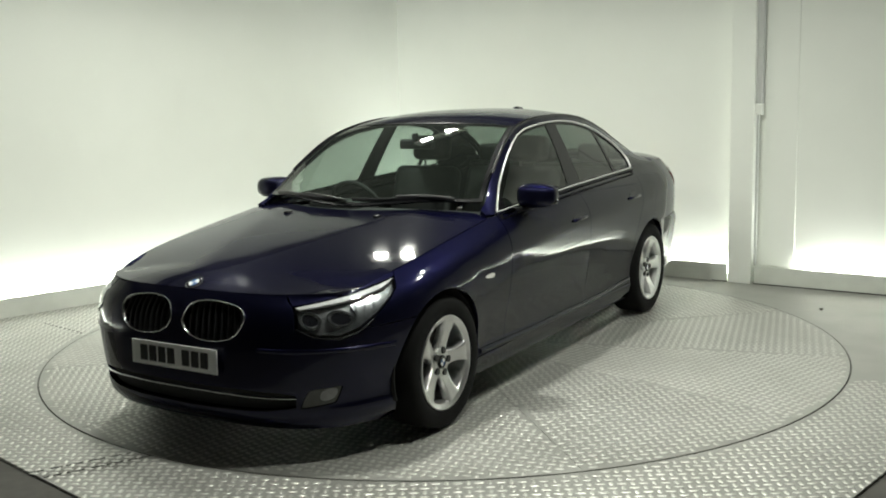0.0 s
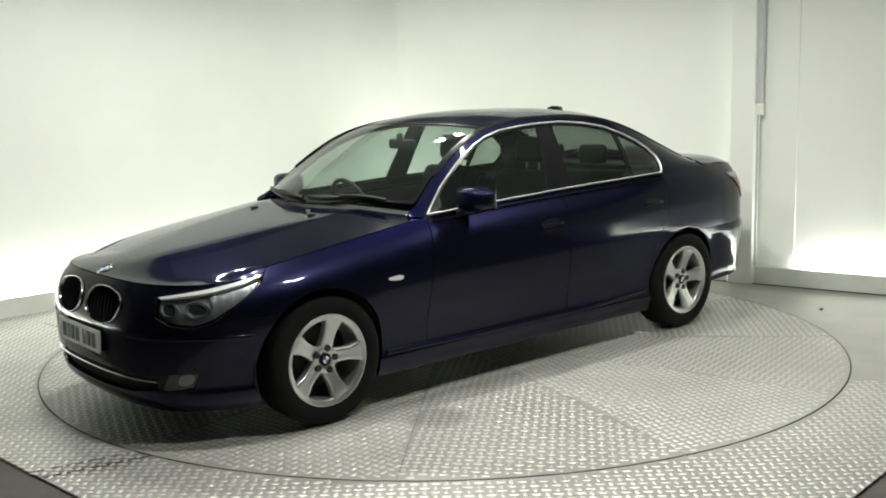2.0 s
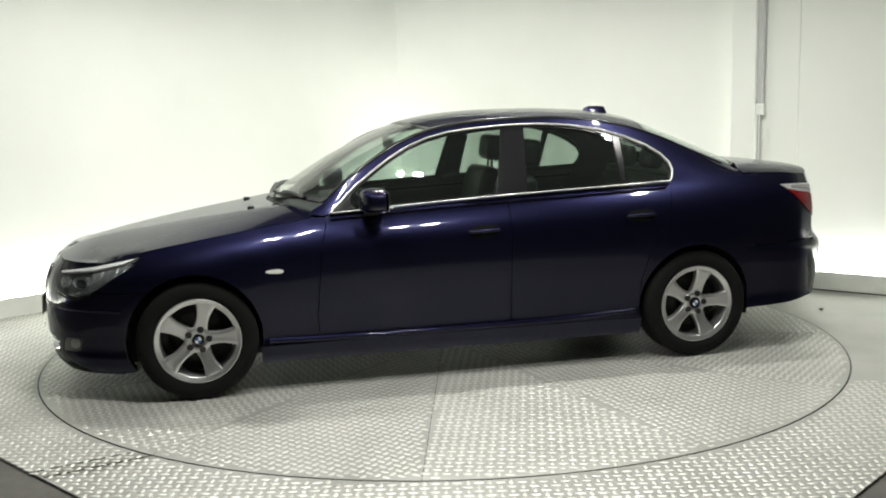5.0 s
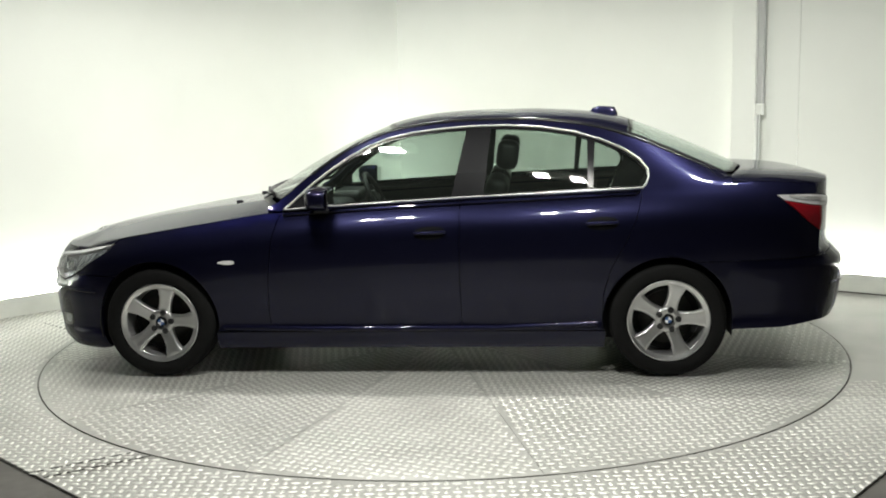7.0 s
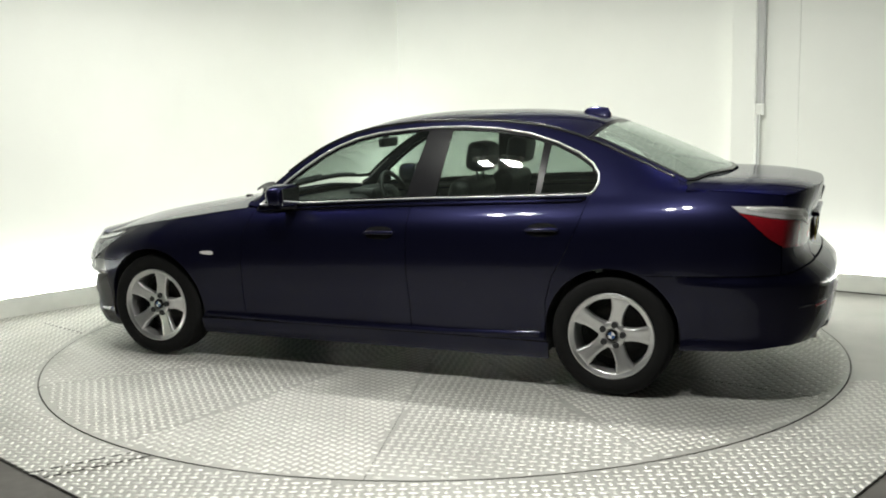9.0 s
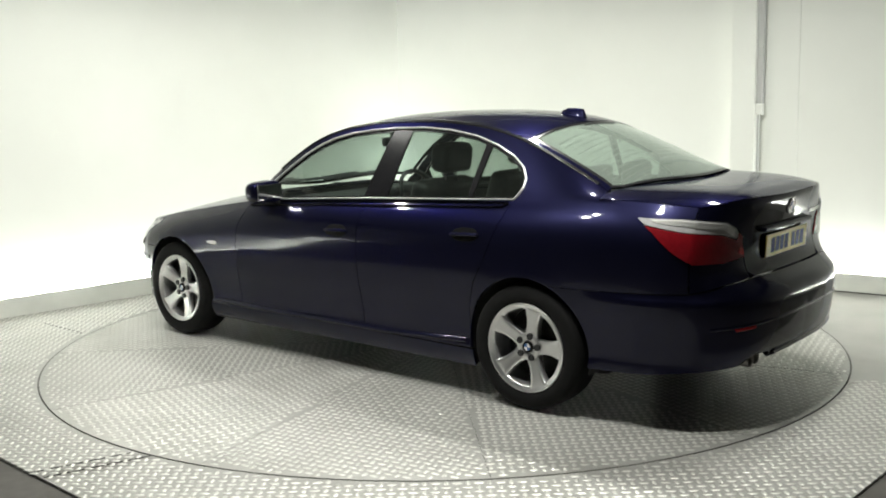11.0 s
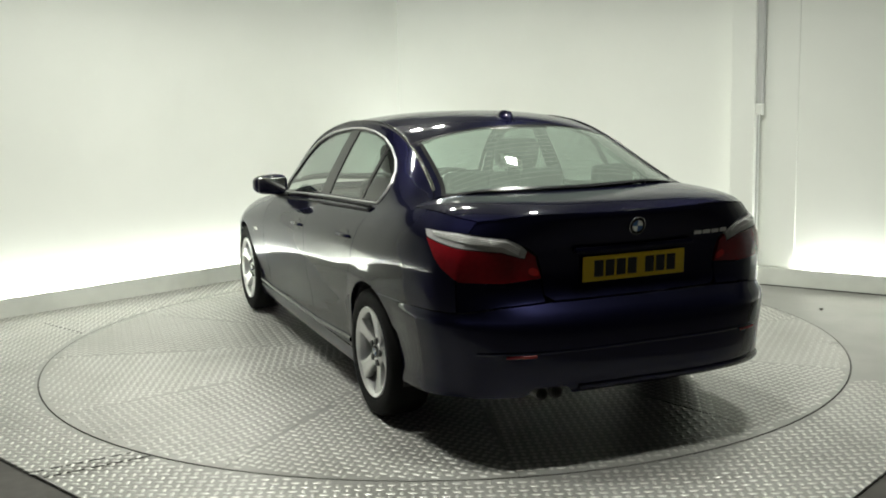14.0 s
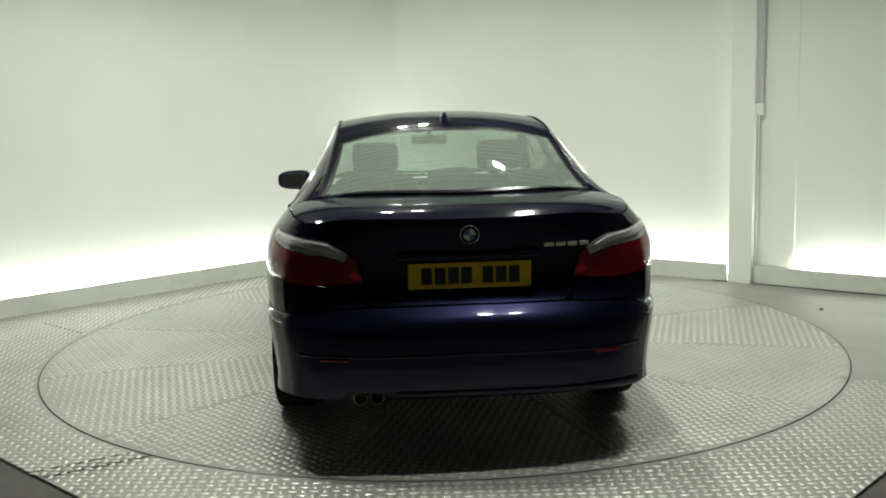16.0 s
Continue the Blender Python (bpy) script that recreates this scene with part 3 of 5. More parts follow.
def panel(name, outline, fn, mat, parent=car, holes=(), gap=0.002, step=0.035, lift=0.0, depth=0.018, flip=False, label="", mirror=True, both=False):
    """A sheet of the body: an outline in a surface's two coordinates, with holes, folded in along its edges.
    mirror: also made on the car's right side; both: the outline itself spans both sides."""
    edge = dense(inset(outline, gap) if gap else outline, step)
    cuts = [dense(h, step) for h in holes]
    pts = list(edge)
    loops = [list(range(len(edge)))]
    for c in cuts:
        loops.append(list(range(len(pts), len(pts) + len(c))))
        pts += c
    (u0, w0), (u1, w1) = np.min(edge, 0), np.max(edge, 0)
    gu, gw = np.meshgrid(np.arange(u0, u1, step) + step / 2, np.arange(w0, w1, step) + step / 2)
    gu, gw = gu.ravel() + 0.002 * np.sin(gw.ravel() * 91), gw.ravel()
    near = np.min(np.hypot(gu[:, None] - np.array(pts)[None, :, 0], gw[:, None] - np.array(pts)[None, :, 1]), 1) > step * 0.45
    ins = in_poly(gu, gw, edge) & near
    for c in cuts:
        ins &= ~in_poly(gu, gw, c)
    pts += list(zip(gu[ins], gw[ins]))
    edges = [(lp[i], lp[(i + 1) % len(lp)]) for lp in loops for i in range(len(lp))]
    vs, _, fs, *_ = delaunay_2d_cdt([Vector(p) for p in pts], edges, [], 0, 1e-6)
    uv = np.array([tuple(v) for v in vs])
    tri = np.array([tuple(q) for q in fs if len(q) == 3])
    cen = uv[tri].mean(1)
    keep = in_poly(cen[:, 0], cen[:, 1], edge)
    for c in cuts:
        keep &= ~in_poly(cen[:, 0], cen[:, 1], c)
    tri = tri[keep]
    d1, d2 = uv[tri[:, 1]] - uv[tri[:, 0]], uv[tri[:, 2]] - uv[tri[:, 0]]
    a2 = d1[:, 0] * d2[:, 1] - d1[:, 1] * d2[:, 0]
    tri[a2 < 0] = tri[a2 < 0][:, ::-1]
    used, inv = np.unique(tri, return_inverse=True)
    tri, uv = inv.reshape(tri.shape), uv[used]
    nor = surface_normals(fn, uv, flip)
    pos = fn(uv[:, 0], uv[:, 1]) + nor * lift
    if flip:
        tri = tri[:, ::-1]
    made = []
    for sgn in ((1, -1) if mirror and not both else (1,)):
        p, n, t = pos.copy(), nor.copy(), tri
        if sgn < 0:
            p[:, 1] *= -1
            n[:, 1] *= -1
            t = tri[:, ::-1]
        verts, norms, faces = [tuple(q) for q in p], [tuple(q) for q in n], [tuple(q) for q in t]
        if depth:
            half = {}
            for q in faces:
                for i in range(3):
                    half[(q[i], q[(i + 1) % 3])] = 1
            for a, b in [h for h in half if (h[1], h[0]) not in half]:
                k = len(verts)
                pa, pb, na, nb = (np.array(verts[a]), np.array(verts[b]), np.array(norms[a]), np.array(norms[b]))
                fnorm = np.cross(pb - pa, -na)
                fnorm = -fnorm / max(np.linalg.norm(fnorm), 1e-9)
                verts += [tuple(pa), tuple(pb), tuple(pb - nb * depth), tuple(pa - na * depth)]
                norms += [tuple(fnorm)] * 4
                faces.append((k + 1, k, k + 3, k + 2))
        ob = mesh_object(name, verts, faces, mat, parent, label, True)
        ob.data.normals_split_custom_set_from_vertices([Vector(q) for q in norms])
        made.append(ob)
    return made


def ribbon(name, path, fn, width, mat, parent=car, lift=0.004, closed=False, mirror=True, label="", flip=False, thick=0.006):
    """A moulding of rounded section laid along a line on a surface."""
    pts = np.array(dense(path, 0.025, closed))
    nor = surface_normals(fn, pts, flip)
    pos = fn(pts[:, 0], pts[:, 1]) + nor * lift
    n = len(pts)
    tang = (np.roll(pos, -1, 0) - np.roll(pos, 1, 0)) if closed else np.gradient(pos, axis=0)
    tang /= np.maximum(np.linalg.norm(tang, axis=1), 1e-9)[:, None]
    side = np.cross(nor, tang)
    prof = [(-0.5, -1.0), (-0.5, 0.1), (-0.3, 0.75), (0.0, 1.0), (0.3, 0.75), (0.5, 0.1), (0.5, -1.0)]
    m = len(prof)
    obs = []
    for sgn in ((1, -1) if mirror else (1,)):
        verts = []
        for i in range(n):
            for a, b in prof:
                q = pos[i] + side[i] * a * width + nor[i] * b * thick
                verts.append((q[0], q[1] * sgn, q[2]))
        faces = []
        for i in range(n if closed else n - 1):
            for j in range(m - 1):
                a, b = i * m + j, ((i + 1) % n) * m + j
                faces.append((a, b, b + 1, a + 1) if sgn < 0 else (a, a + 1, b + 1, b))
        obs.append(mesh_object(name, verts, faces, mat, parent, label, True))
    return obs


def under(obs, homes):
    """Hangs sub-parts on the part of the same side."""
    for ob in obs:
        y = np.mean([v.co.y for v in ob.data.vertices])
        home = min(homes, key=lambda h: abs(np.mean([v.co.y for v in h.data.vertices]) - y))
        ob.parent = home


# outlines on the flank, in x and z
ARCH_R = 0.352
HUB_Z = 0.319


def arch(cx, a0, a1, r=ARCH_R, n=22):
    return [(cx + r * math.cos(math.radians(a0 + (a1 - a0) * i / n)), HUB_Z + 0.004 + r * math.sin(math.radians(a0 + (a1 - a0) * i / n))) for i in range(n + 1)]


WIN_TOP = [(0.700, 0.949), (0.630, 1.011), (0.546, 1.087), (0.439, 1.166), (0.331, 1.238), (0.223, 1.294), (0.113, 1.335), (-0.020, 1.365), (-0.200, 1.384), (-0.358, 1.394), (-0.556, 1.397),
           (-0.752, 1.384), (-0.946, 1.353), (-1.096, 1.308), (-1.222, 1.253), (-1.304, 1.199), (-1.345, 1.147), (-1.350, 1.105), (-1.334, 1.065), (-1.314, 1.044)]
BELT = [(-1.314, 1.044), (-1.08, 1.034), (-0.34, 1.007), (0.08, 0.986), (0.41, 0.968), (0.700, 0.949)]
WINDOW = WIN_TOP + BELT[1:-1]
RAIL = [(x, float(rail_z(x))) for x in np.linspace(0.80, -1.85, 44)]
BOOT_EDGE = [(x, float(shoulder(x))) for x in (-1.92, -2.0, -2.07, -2.16, -2.268)]
SEAM_F = [(0.785, 0.262), (0.793, 0.40), (0.778, 0.62), (0.755, 0.80), (0.72, 0.93)]
SEAM_R = [(-1.316, 1.042), (-1.275, 0.90), (-1.215, 0.76), (-1.135, 0.62), (-1.095, 0.48), (-1.085, 0.262)]
SILL_Z = 0.262
LAMP_SIDE = [(1.975, 0.592), (1.91, 0.625), (1.847, 0.667), (1.80, 0.695), (1.74, 0.730), (1.70, 0.774)]

fender = [(0.80, 0.935), (0.72, 0.935)] + SEAM_F[::-1][1:] + [(1.10, SILL_Z)] + arch(1.444, 189.5, 50.5, n=24) + [(1.68, 0.592), (1.970, 0.592)] + LAMP_SIDE[1:] + [(x, float(shoulder(x))) for x in np.linspace(1.68, 0.84, 14)]
panel("front_fender", fender, side_point, M_PAINT, flip=True)
front_door = SEAM_F + [(0.70, 0.945)] + BELT[::-1][1:4] + [(-0.305, 1.003), (-0.300, 0.60), (-0.308, SILL_Z)]
FRONT_DOORS = panel("front_door", front_door, side_point, M_PAINT, flip=True)
rear_door = [(-0.308, SILL_Z), (-0.300, 0.60), (-0.305, 1.003)] + [(-0.34, 1.006), (-1.08, 1.033)] + SEAM_R
REAR_DOORS = panel("rear_door", rear_door, side_point, M_PAINT, flip=True)
sill = [(1.10, 0.160), (1.105, 0.258)] + [(0.5, SILL_Z - 0.002), (-0.5, SILL_Z - 0.002), (-1.105, 0.258), (-1.10, 0.160)]
panel("sill_skirt", sill, side_point, M_PAINT, flip=True, gap=0.001)
REAR_ARCH = [(-1.444 + ARCH_R * math.cos(math.radians(a)), HUB_Z + 0.004 + ARCH_R * math.sin(math.radians(a))) for a in np.linspace(114, -9.5, 26)]
quarter = [(-1.085, SILL_Z)] + SEAM_R[::-1][1:-1] + WIN_TOP[::-1] + [(0.725, 0.940), (0.80, 0.945)] + RAIL + BOOT_EDGE + [(-2.268, 0.992), (-2.062, 0.997), (-2.165, 0.938), (-2.254, 0.855), (-2.268, 0.845), (-2.268, 0.660), (-1.9, 0.650)] + REAR_ARCH
panel("rear_quarter", quarter, side_point, M_PAINT, flip=True)


def clip(poly, p, q):
    """The part of an outline to the left of the line from p to q."""
    def s(v):
        return (q[0] - p[0]) * (v[1] - p[1]) - (q[1] - p[1]) * (v[0] - p[0])
    out = []
    for i in range(len(poly)):
        a, b = poly[i], poly[(i + 1) % len(poly)]
        sa, sb = s(a), s(b)
        if sa >= 0:
            out.append(a)
        if sa * sb < 0:
            k = sa / (sa - sb)
            out.append((a[0] + (b[0] - a[0]) * k, a[1] + (b[1] - a[1]) * k))
    return out


# side windows, pillars and bright surround
WIN_IN = inset(dense(WINDOW, 0.05), 0.015)
pane_f = clip(clip(WIN_IN, (-0.326, 1.333), (-0.253, 1.009)), (0.58, 0.9), (0.56, 1.4))
pane_r = clip(clip(WIN_IN, (-0.436, 1.027), (-0.472, 1.341)), (-1.021, 1.32), (-1.013, 1.049))
pane_q = clip(WIN_IN, (-1.045, 1.055), (-1.064, 1.319))
panel("window_frame", WINDOW, side_point, M_SHINYBLACK, flip=True, gap=0.0, lift=-0.004, depth=0.012, holes=[pane_f, pane_r, pane_q], label="gloss black window frame and pillar")
for pane, doors in ((pane_f, FRONT_DOORS), (pane_r, REAR_DOORS), (pane_q, REAR_DOORS)):
    under(panel("side_window", pane, side_point, M_GLASS, flip=True, gap=0.0, lift=-0.008, depth=0, label="tinted side window glass"), doors)
ribbon("window_moulding", dense(WINDOW, 0.03), side_point, 0.0095, M_BRIGHT, closed=True, flip=True, label="bright chrome window surround")
ribbon("roof_moulding", RAIL[4:-2], side_point, 0.020, M_SHINYBLACK, flip=True, lift=0.001, thick=0.004)

# bonnet, windscreen, roof, rear screen, boot lid (x and y)
def screen_base(y):
    return 0.965 - 0.255 * (y / 0.755) ** 2


def rear_base(y):
    return -1.955 + 0.15 * (y / 0.68) ** 2


def edge_run(fn_y, xs, sgn):
    return [(x, sgn * float(fn_y(x))) for x in xs]


ys = np.linspace(-0.755, 0.755, 25)
front_a = np.linspace(-0.75, 0.75, 31)
nose_edge = [(float(front_point(np.array(abs(a)), np.array(0.738))[0]), math.copysign(float(front_point(np.array(abs(a)), np.array(0.738))[1]), a) * 1.0) for a in front_a]
nose_edge = [(x, max(-0.868 * float(half_width(x)), min(0.868 * float(half_width(x)), y))) for x, y in nose_edge]
xs_b = np.linspace(1.965, 0.80, 18)
BONNET_EDGE = lambda x: 0.868 * float(half_width(x)) - 0.001
bonnet = nose_edge + edge_run(BONNET_EDGE, xs_b, 1) + [(float(screen_base(y)) + 0.022, y) for y in ys[::-1][1:-1]] + edge_run(BONNET_EDGE, xs_b[::-1], -1)
panel("bonnet", bonnet, bonnet_point, M_PAINT, both=True, step=0.04, depth=0.03)

HEAD_X = lambda y: 0.135 - 0.075 * (y / 0.6) ** 2
BACK_X = lambda y: -1.298 + 0.05 * (y / 0.58) ** 2
yt, yr_ = np.linspace(-0.575, 0.575, 17), np.linspace(-0.575, 0.575, 17)
edge_in = lambda d: (lambda x: float(rail_y(x)) - d)
x_top = np.linspace(0.05, -1.241, 20)
roof = edge_run(edge_in(0.0), x_top, 1) + [(BACK_X(y), y) for y in yr_[::-1]] + edge_run(edge_in(0.0), x_top[::-1], -1) + [(HEAD_X(y), y) for y in yt]
panel("roof", roof, roof_point, M_PAINT, both=True, step=0.05)
x_ws = np.linspace(0.725, 0.08, 14)
ws = edge_run(edge_in(0.012), x_ws, 1) + [(HEAD_X(y) + 0.004, y) for y in yt[::-1]] + edge_run(edge_in(0.012), x_ws[::-1], -1) + [(screen_base(y), y) for y in np.linspace(-0.72, 0.72, 19)]
WS_IN = inset(ws, 0.022)
panel("windscreen_border", ws, roof_point, M_SHINYBLACK, both=True, holes=[WS_IN], gap=0.0, depth=0.01, label="black windscreen border")
panel("windscreen", WS_IN, roof_point, M_SCREEN, both=True, gap=0.0, depth=0, lift=-0.002, label="clear windscreen glass")
x_rs = np.linspace(-1.258, -1.79, 14)
rs = [(BACK_X(y) - 0.004, y) for y in yr_] + edge_run(edge_in(0.035), x_rs[1:], 1) + [(rear_base(y), y) for y in np.linspace(0.60, -0.60, 17)] + edge_run(edge_in(0.035), x_rs[::-1][:-1], -1)
RS_IN = inset(rs, 0.020)
panel("rear_screen_border", rs, roof_point, M_SHINYBLACK, both=True, holes=[RS_IN], gap=0.0, depth=0.01, label="black rear screen border")
REAR_SCREEN = panel("rear_screen", RS_IN, roof_point, M_REAR_SCREEN, both=True, gap=0.0, depth=0, lift=-0.002, label="heated rear screen glass")
for sgn in (1, -1):
    strip = edge_run(edge_in(0.0), x_rs, sgn) + edge_run(edge_in(0.0345), x_rs[::-1], sgn)
    panel("rear_pillar", strip, roof_point, M_PAINT, both=True, gap=0.0)
BRAKE = [(-1.332, y) for y in np.linspace(-0.16, 0.16, 9)]
ribbon("high_brake_lamp", BRAKE, roof_point, 0.022, M_SHINYBLACK, lift=-0.004, mirror=False, thick=0.004, label="dark high-level brake lamp")
# fine heater lines of the rear screen
for i in range(12):
    x = -1.395 - i * 0.040
    line = [(x, y) for y in np.linspace(-float(rail_y(x)) + 0.10, float(rail_y(x)) - 0.10, 12)]
    ribbon("heater_line", line, roof_point, 0.004, M_TRIM, lift=-0.006, mirror=False, thick=0.001, parent=REAR_SCREEN[0])

tail_a = np.linspace(-0.75, 0.75, 25)
tail_edge = [(float(rear_point(np.array(abs(a)), np.array(1.062))[0]), math.copysign(float(rear_point(np.array(abs(a)), np.array(1.062))[1]), a)) for a in tail_a]
xs_t = np.linspace(-1.80, -2.255, 9)
boot = edge_run(BONNET_EDGE, xs_t, 1) + [(x, max(-BONNET_EDGE(x), min(BONNET_EDGE(x), y))) for x, y in tail_edge[::-1]] + edge_run(BONNET_EDGE, xs_t[::-1], -1) + [(float(rear_base(y)) - 0.012, y) for y in np.linspace(-0.70, 0.70, 19)]
panel("boot_lid", boot, boot_point, M_PAINT, both=True, step=0.04)

# nose and tail, wrapped round the corners
def both_front(a, z):
    p = front_point(np.abs(a), z)
    p[..., 1] *= np.sign(a) + (a == 0)
    return p


def both_rear(a, z):
    p = rear_point(np.abs(a), z)
    p[..., 1] *= np.sign(a) + (a == 0)
    return p


def sym(half):
    """Half an outline, from the middle out and round to the middle again, made whole."""
    return half + [(-a, z) for a, z in half[::-1] if abs(a) > 1e-6]


KIDNEY = rounded([(0.040, 0.655), (0.085, 0.694), (0.20, 0.705), (0.33, 0.690), (0.366, 0.660), (0.352, 0.615), (0.31, 0.556), (0.22, 0.534), (0.10, 0.543), (0.032, 0.590)], 1)
HL = [(0.583, 0.692), (0.691, 0.709), (0.785, 0.724), (0.909, 0.750), (1.03, 0.772), (0.99, 0.730), (0.93, 0.695), (0.883, 0.667), (0.82, 0.625), (0.745, 0.578), (0.701, 0.555), (0.629, 0.571), (0.567, 0.607)]
INTAKE = [(0.0, 0.335), (0.35, 0.335), (0.52, 0.325), (0.578, 0.312), (0.575, 0.255), (0.45, 0.238), (0.25, 0.230), (0.0, 0.228)]
FOG = rounded([(0.622, 0.330), (0.630, 0.335), (0.716, 0.343), (0.722, 0.336), (0.708, 0.274), (0.698, 0.264), (0.598, 0.250), (0.590, 0.256)], 1)
INTAKE_FULL = INTAKE + [(-a, z) for a, z in INTAKE[::-1] if a > 0]
mirrored = lambda poly: [(-a, z) for a, z in poly]
ARCH_A = [(A0 + XF - (1.444 + ARCH_R * math.cos(math.radians(g))), HUB_Z + 0.004 + ARCH_R * math.sin(math.radians(g))) for g in np.linspace(-28, 50, 14)]
bumper_half = [(0.0, 0.150), (0.45, 0.148), (0.72, 0.145)] + [(0.90, 0.143)] + ARCH_A + [(1.0, 0.590), (0.78, 0.590), (0.755, 0.583), (0.745, 0.575), (0.701, 0.552), (0.629, 0.568), (0.564, 0.605), (0.579, 0.692), (0.565, 0.735), (0.3, 0.737), (0.0, 0.737)]
panel("front_bumper", sym(bumper_half), both_front, M_PAINT, both=True, holes=[KIDNEY, mirrored(KIDNEY), INTAKE_FULL, FOG, mirrored(FOG)], gap=0.0015, step=0.03, depth=0.03)
brow = [(0.581, 0.694), (0.691, 0.711), (0.785, 0.726), (0.909, 0.752), (1.03, 0.774), (1.05, float(shoulder(1.68)))] + [(A0 + XF - x, float(shoulder(x))) for x in (1.75, 1.82, 1.89, 1.975)] + [(0.73, 0.734), (0.565, 0.737)]
panel("lamp_surround", brow, front_point, M_PAINT, gap=0.001)
ribbon("bumper_strip", [(0.42, 0.512), (0.60, 0.507), (0.80, 0.502), (0.92, 0.500)], front_point, 0.022, M_PAINT, lift=0.001, thick=0.006)
GRILLES = ribbon("grille_surround", KIDNEY, front_point, 0.0080, M_CHROME, closed=True, lift=0.002, thick=0.010, label="chrome kidney-shaped grille ring")
under(panel("grille_backing", KIDNEY, front_point, M_VOID, gap=0, lift=-0.035, depth=0), GRILLES)
for i in range(9):
    a = 0.068 + i * 0.034
    zs = [z for z in np.linspace(0.53, 0.71, 60) if in_poly(np.array([a]), np.array([z]), KIDNEY)[0]]
    under(ribbon("grille_slat", [(a, zs[0]), (a, zs[-1])], front_point, 0.009, M_SLAT, lift=-0.016, thick=0.012), GRILLES)
panel("intake_backing", INTAKE_FULL, both_front, M_VOID, both=True, gap=-0.004, lift=-0.03, depth=0)
ribbon("intake_moulding", [(-0.58, 0.298), (-0.3, 0.306), (0.0, 0.308), (0.3, 0.306), (0.58, 0.298)], both_front, 0.010, M_CHROME, mirror=False, lift=-0.002, label="chrome strip across the intake")
FOGS = panel("fog_lamp", FOG, front_point, M_FOG, gap=0.003, lift=-0.004, label="smoked fog lamp glass beside the intake")
FOG_EYE = rounded([(0.662, 0.332), (0.712, 0.337), (0.702, 0.284), (0.655, 0.278)], 2)
under(panel("fog_reflector", FOG_EYE, front_point, M_BOWL, gap=0, lift=-0.001, depth=0.004), FOGS)

HEADLAMPS = panel("headlamp", HL, front_point, M_LENS, gap=0.001, lift=0.004, depth=0.0, label="clear headlamp lens over twin round lamps")
under(panel("headlamp_bowl", HL, front_point, M_BOWL, gap=0.003, lift=-0.03, depth=-0.026), HEADLAMPS)
under(panel("headlamp_brow", [(0.588, 0.690), (0.691, 0.706), (0.785, 0.721), (0.909, 0.747), (1.022, 0.769), (0.93, 0.738), (0.79, 0.708), (0.69, 0.694), (0.60, 0.681)], front_point, M_CLEARSTRIP, gap=0, lift=-0.002, label="bright headlamp eyebrow strip"), HEADLAMPS)
under(panel("headlamp_reflector", [(0.77, 0.692), (0.90, 0.722), (0.985, 0.745), (0.925, 0.700), (0.875, 0.668), (0.815, 0.63), (0.755, 0.592), (0.705, 0.565), (0.65, 0.575), (0.70, 0.59), (0.765, 0.63)], front_point, M_REFLECTOR, gap=0, lift=-0.014, label="silver lamp reflector"), HEADLAMPS)
for ca, cz in ((0.622, 0.640), (0.716, 0.640)):
    for r, w, mt, nm in ((0.037, 0.0045, M_REFLECTOR, "lamp_ring"), (0.029, 0.003, M_BOWL, "lamp_bezel")):
        ring = [(ca + r * math.cos(t), cz + r * math.sin(t)) for t in np.linspace(0, 2 * math.pi, 28)[:-1]]
        under(ribbon(nm, ring, front_point, w, mt, closed=True, lift=-0.020, thick=0.008), HEADLAMPS)
    disc = [(ca + 0.027 * math.cos(t), cz + 0.027 * math.sin(t)) for t in np.linspace(0, 2 * math.pi, 20)[:-1]]
    under(panel("projector_lens", disc, front_point, M_PROJECTOR, gap=0, lift=-0.018, depth=0.01), HEADLAMPS)

for k in range(5):      # stepped facets of the indicator at the lamp's outer end
    p, q = (0.790 + 0.040 * k, 0.700 + 0.0095 * k), (0.752 + 0.046 * k, 0.612 + 0.0235 * k)
    under(ribbon("indicator_facet", [p, q], front_point, 0.008, M_REFLECTOR, lift=-0.014, thick=0.004), HEADLAMPS)
ribbon("headlamp_lip", [(0.570, 0.602), (0.629, 0.566), (0.701, 0.550), (0.745, 0.572), (0.82, 0.620)], front_point, 0.005, M_SHINYBLACK, lift=0.003, thick=0.004)

TL_CLEAR = [(0.990, 0.996), (0.80, 0.992), (0.60, 0.970), (0.53, 0.943), (0.497, 0.918), (0.502, 0.888), (0.60, 0.917), (0.79, 0.938), (0.95, 0.968)]
TL_RED = [(0.950, 0.964), (0.79, 0.934), (0.60, 0.913), (0.498, 0.883), (0.492, 0.916), (0.455, 0.893), (0.443, 0.851), (0.432, 0.835), (0.424, 0.797), (0.58, 0.784), (0.740, 0.794), (0.815, 0.846), (0.905, 0.930)]
TAILS = panel("tail_lamp", TL_RED, rear_point, M_RED, flip=True, gap=0, lift=0.006, depth=0.03, label="red tail lamp lens")
M_TAILSTRIP = material("ribbed_tail_lens", (0.36, 0.355, 0.355), 0.3, coat=0.4, grain=0.3, grain_scale=70)
# brighter red patch at the inner end of each tail lamp
under(panel("tail_red_patch", rounded([(0.437, 0.838), (0.475, 0.850), (0.480, 0.818), (0.432, 0.806)], 1), rear_point, M_BRIGHT_RED, flip=True, gap=0, lift=0.008, depth=0.004, label="brighter red patch at the inner end of the lamp"), TAILS)
under(panel("tail_lamp_strip", TL_CLEAR, rear_point, M_TAILSTRIP, flip=True, gap=0, lift=0.006, depth=0.03, label="clear ribbed upper strip of the tail lamp"), TAILS)
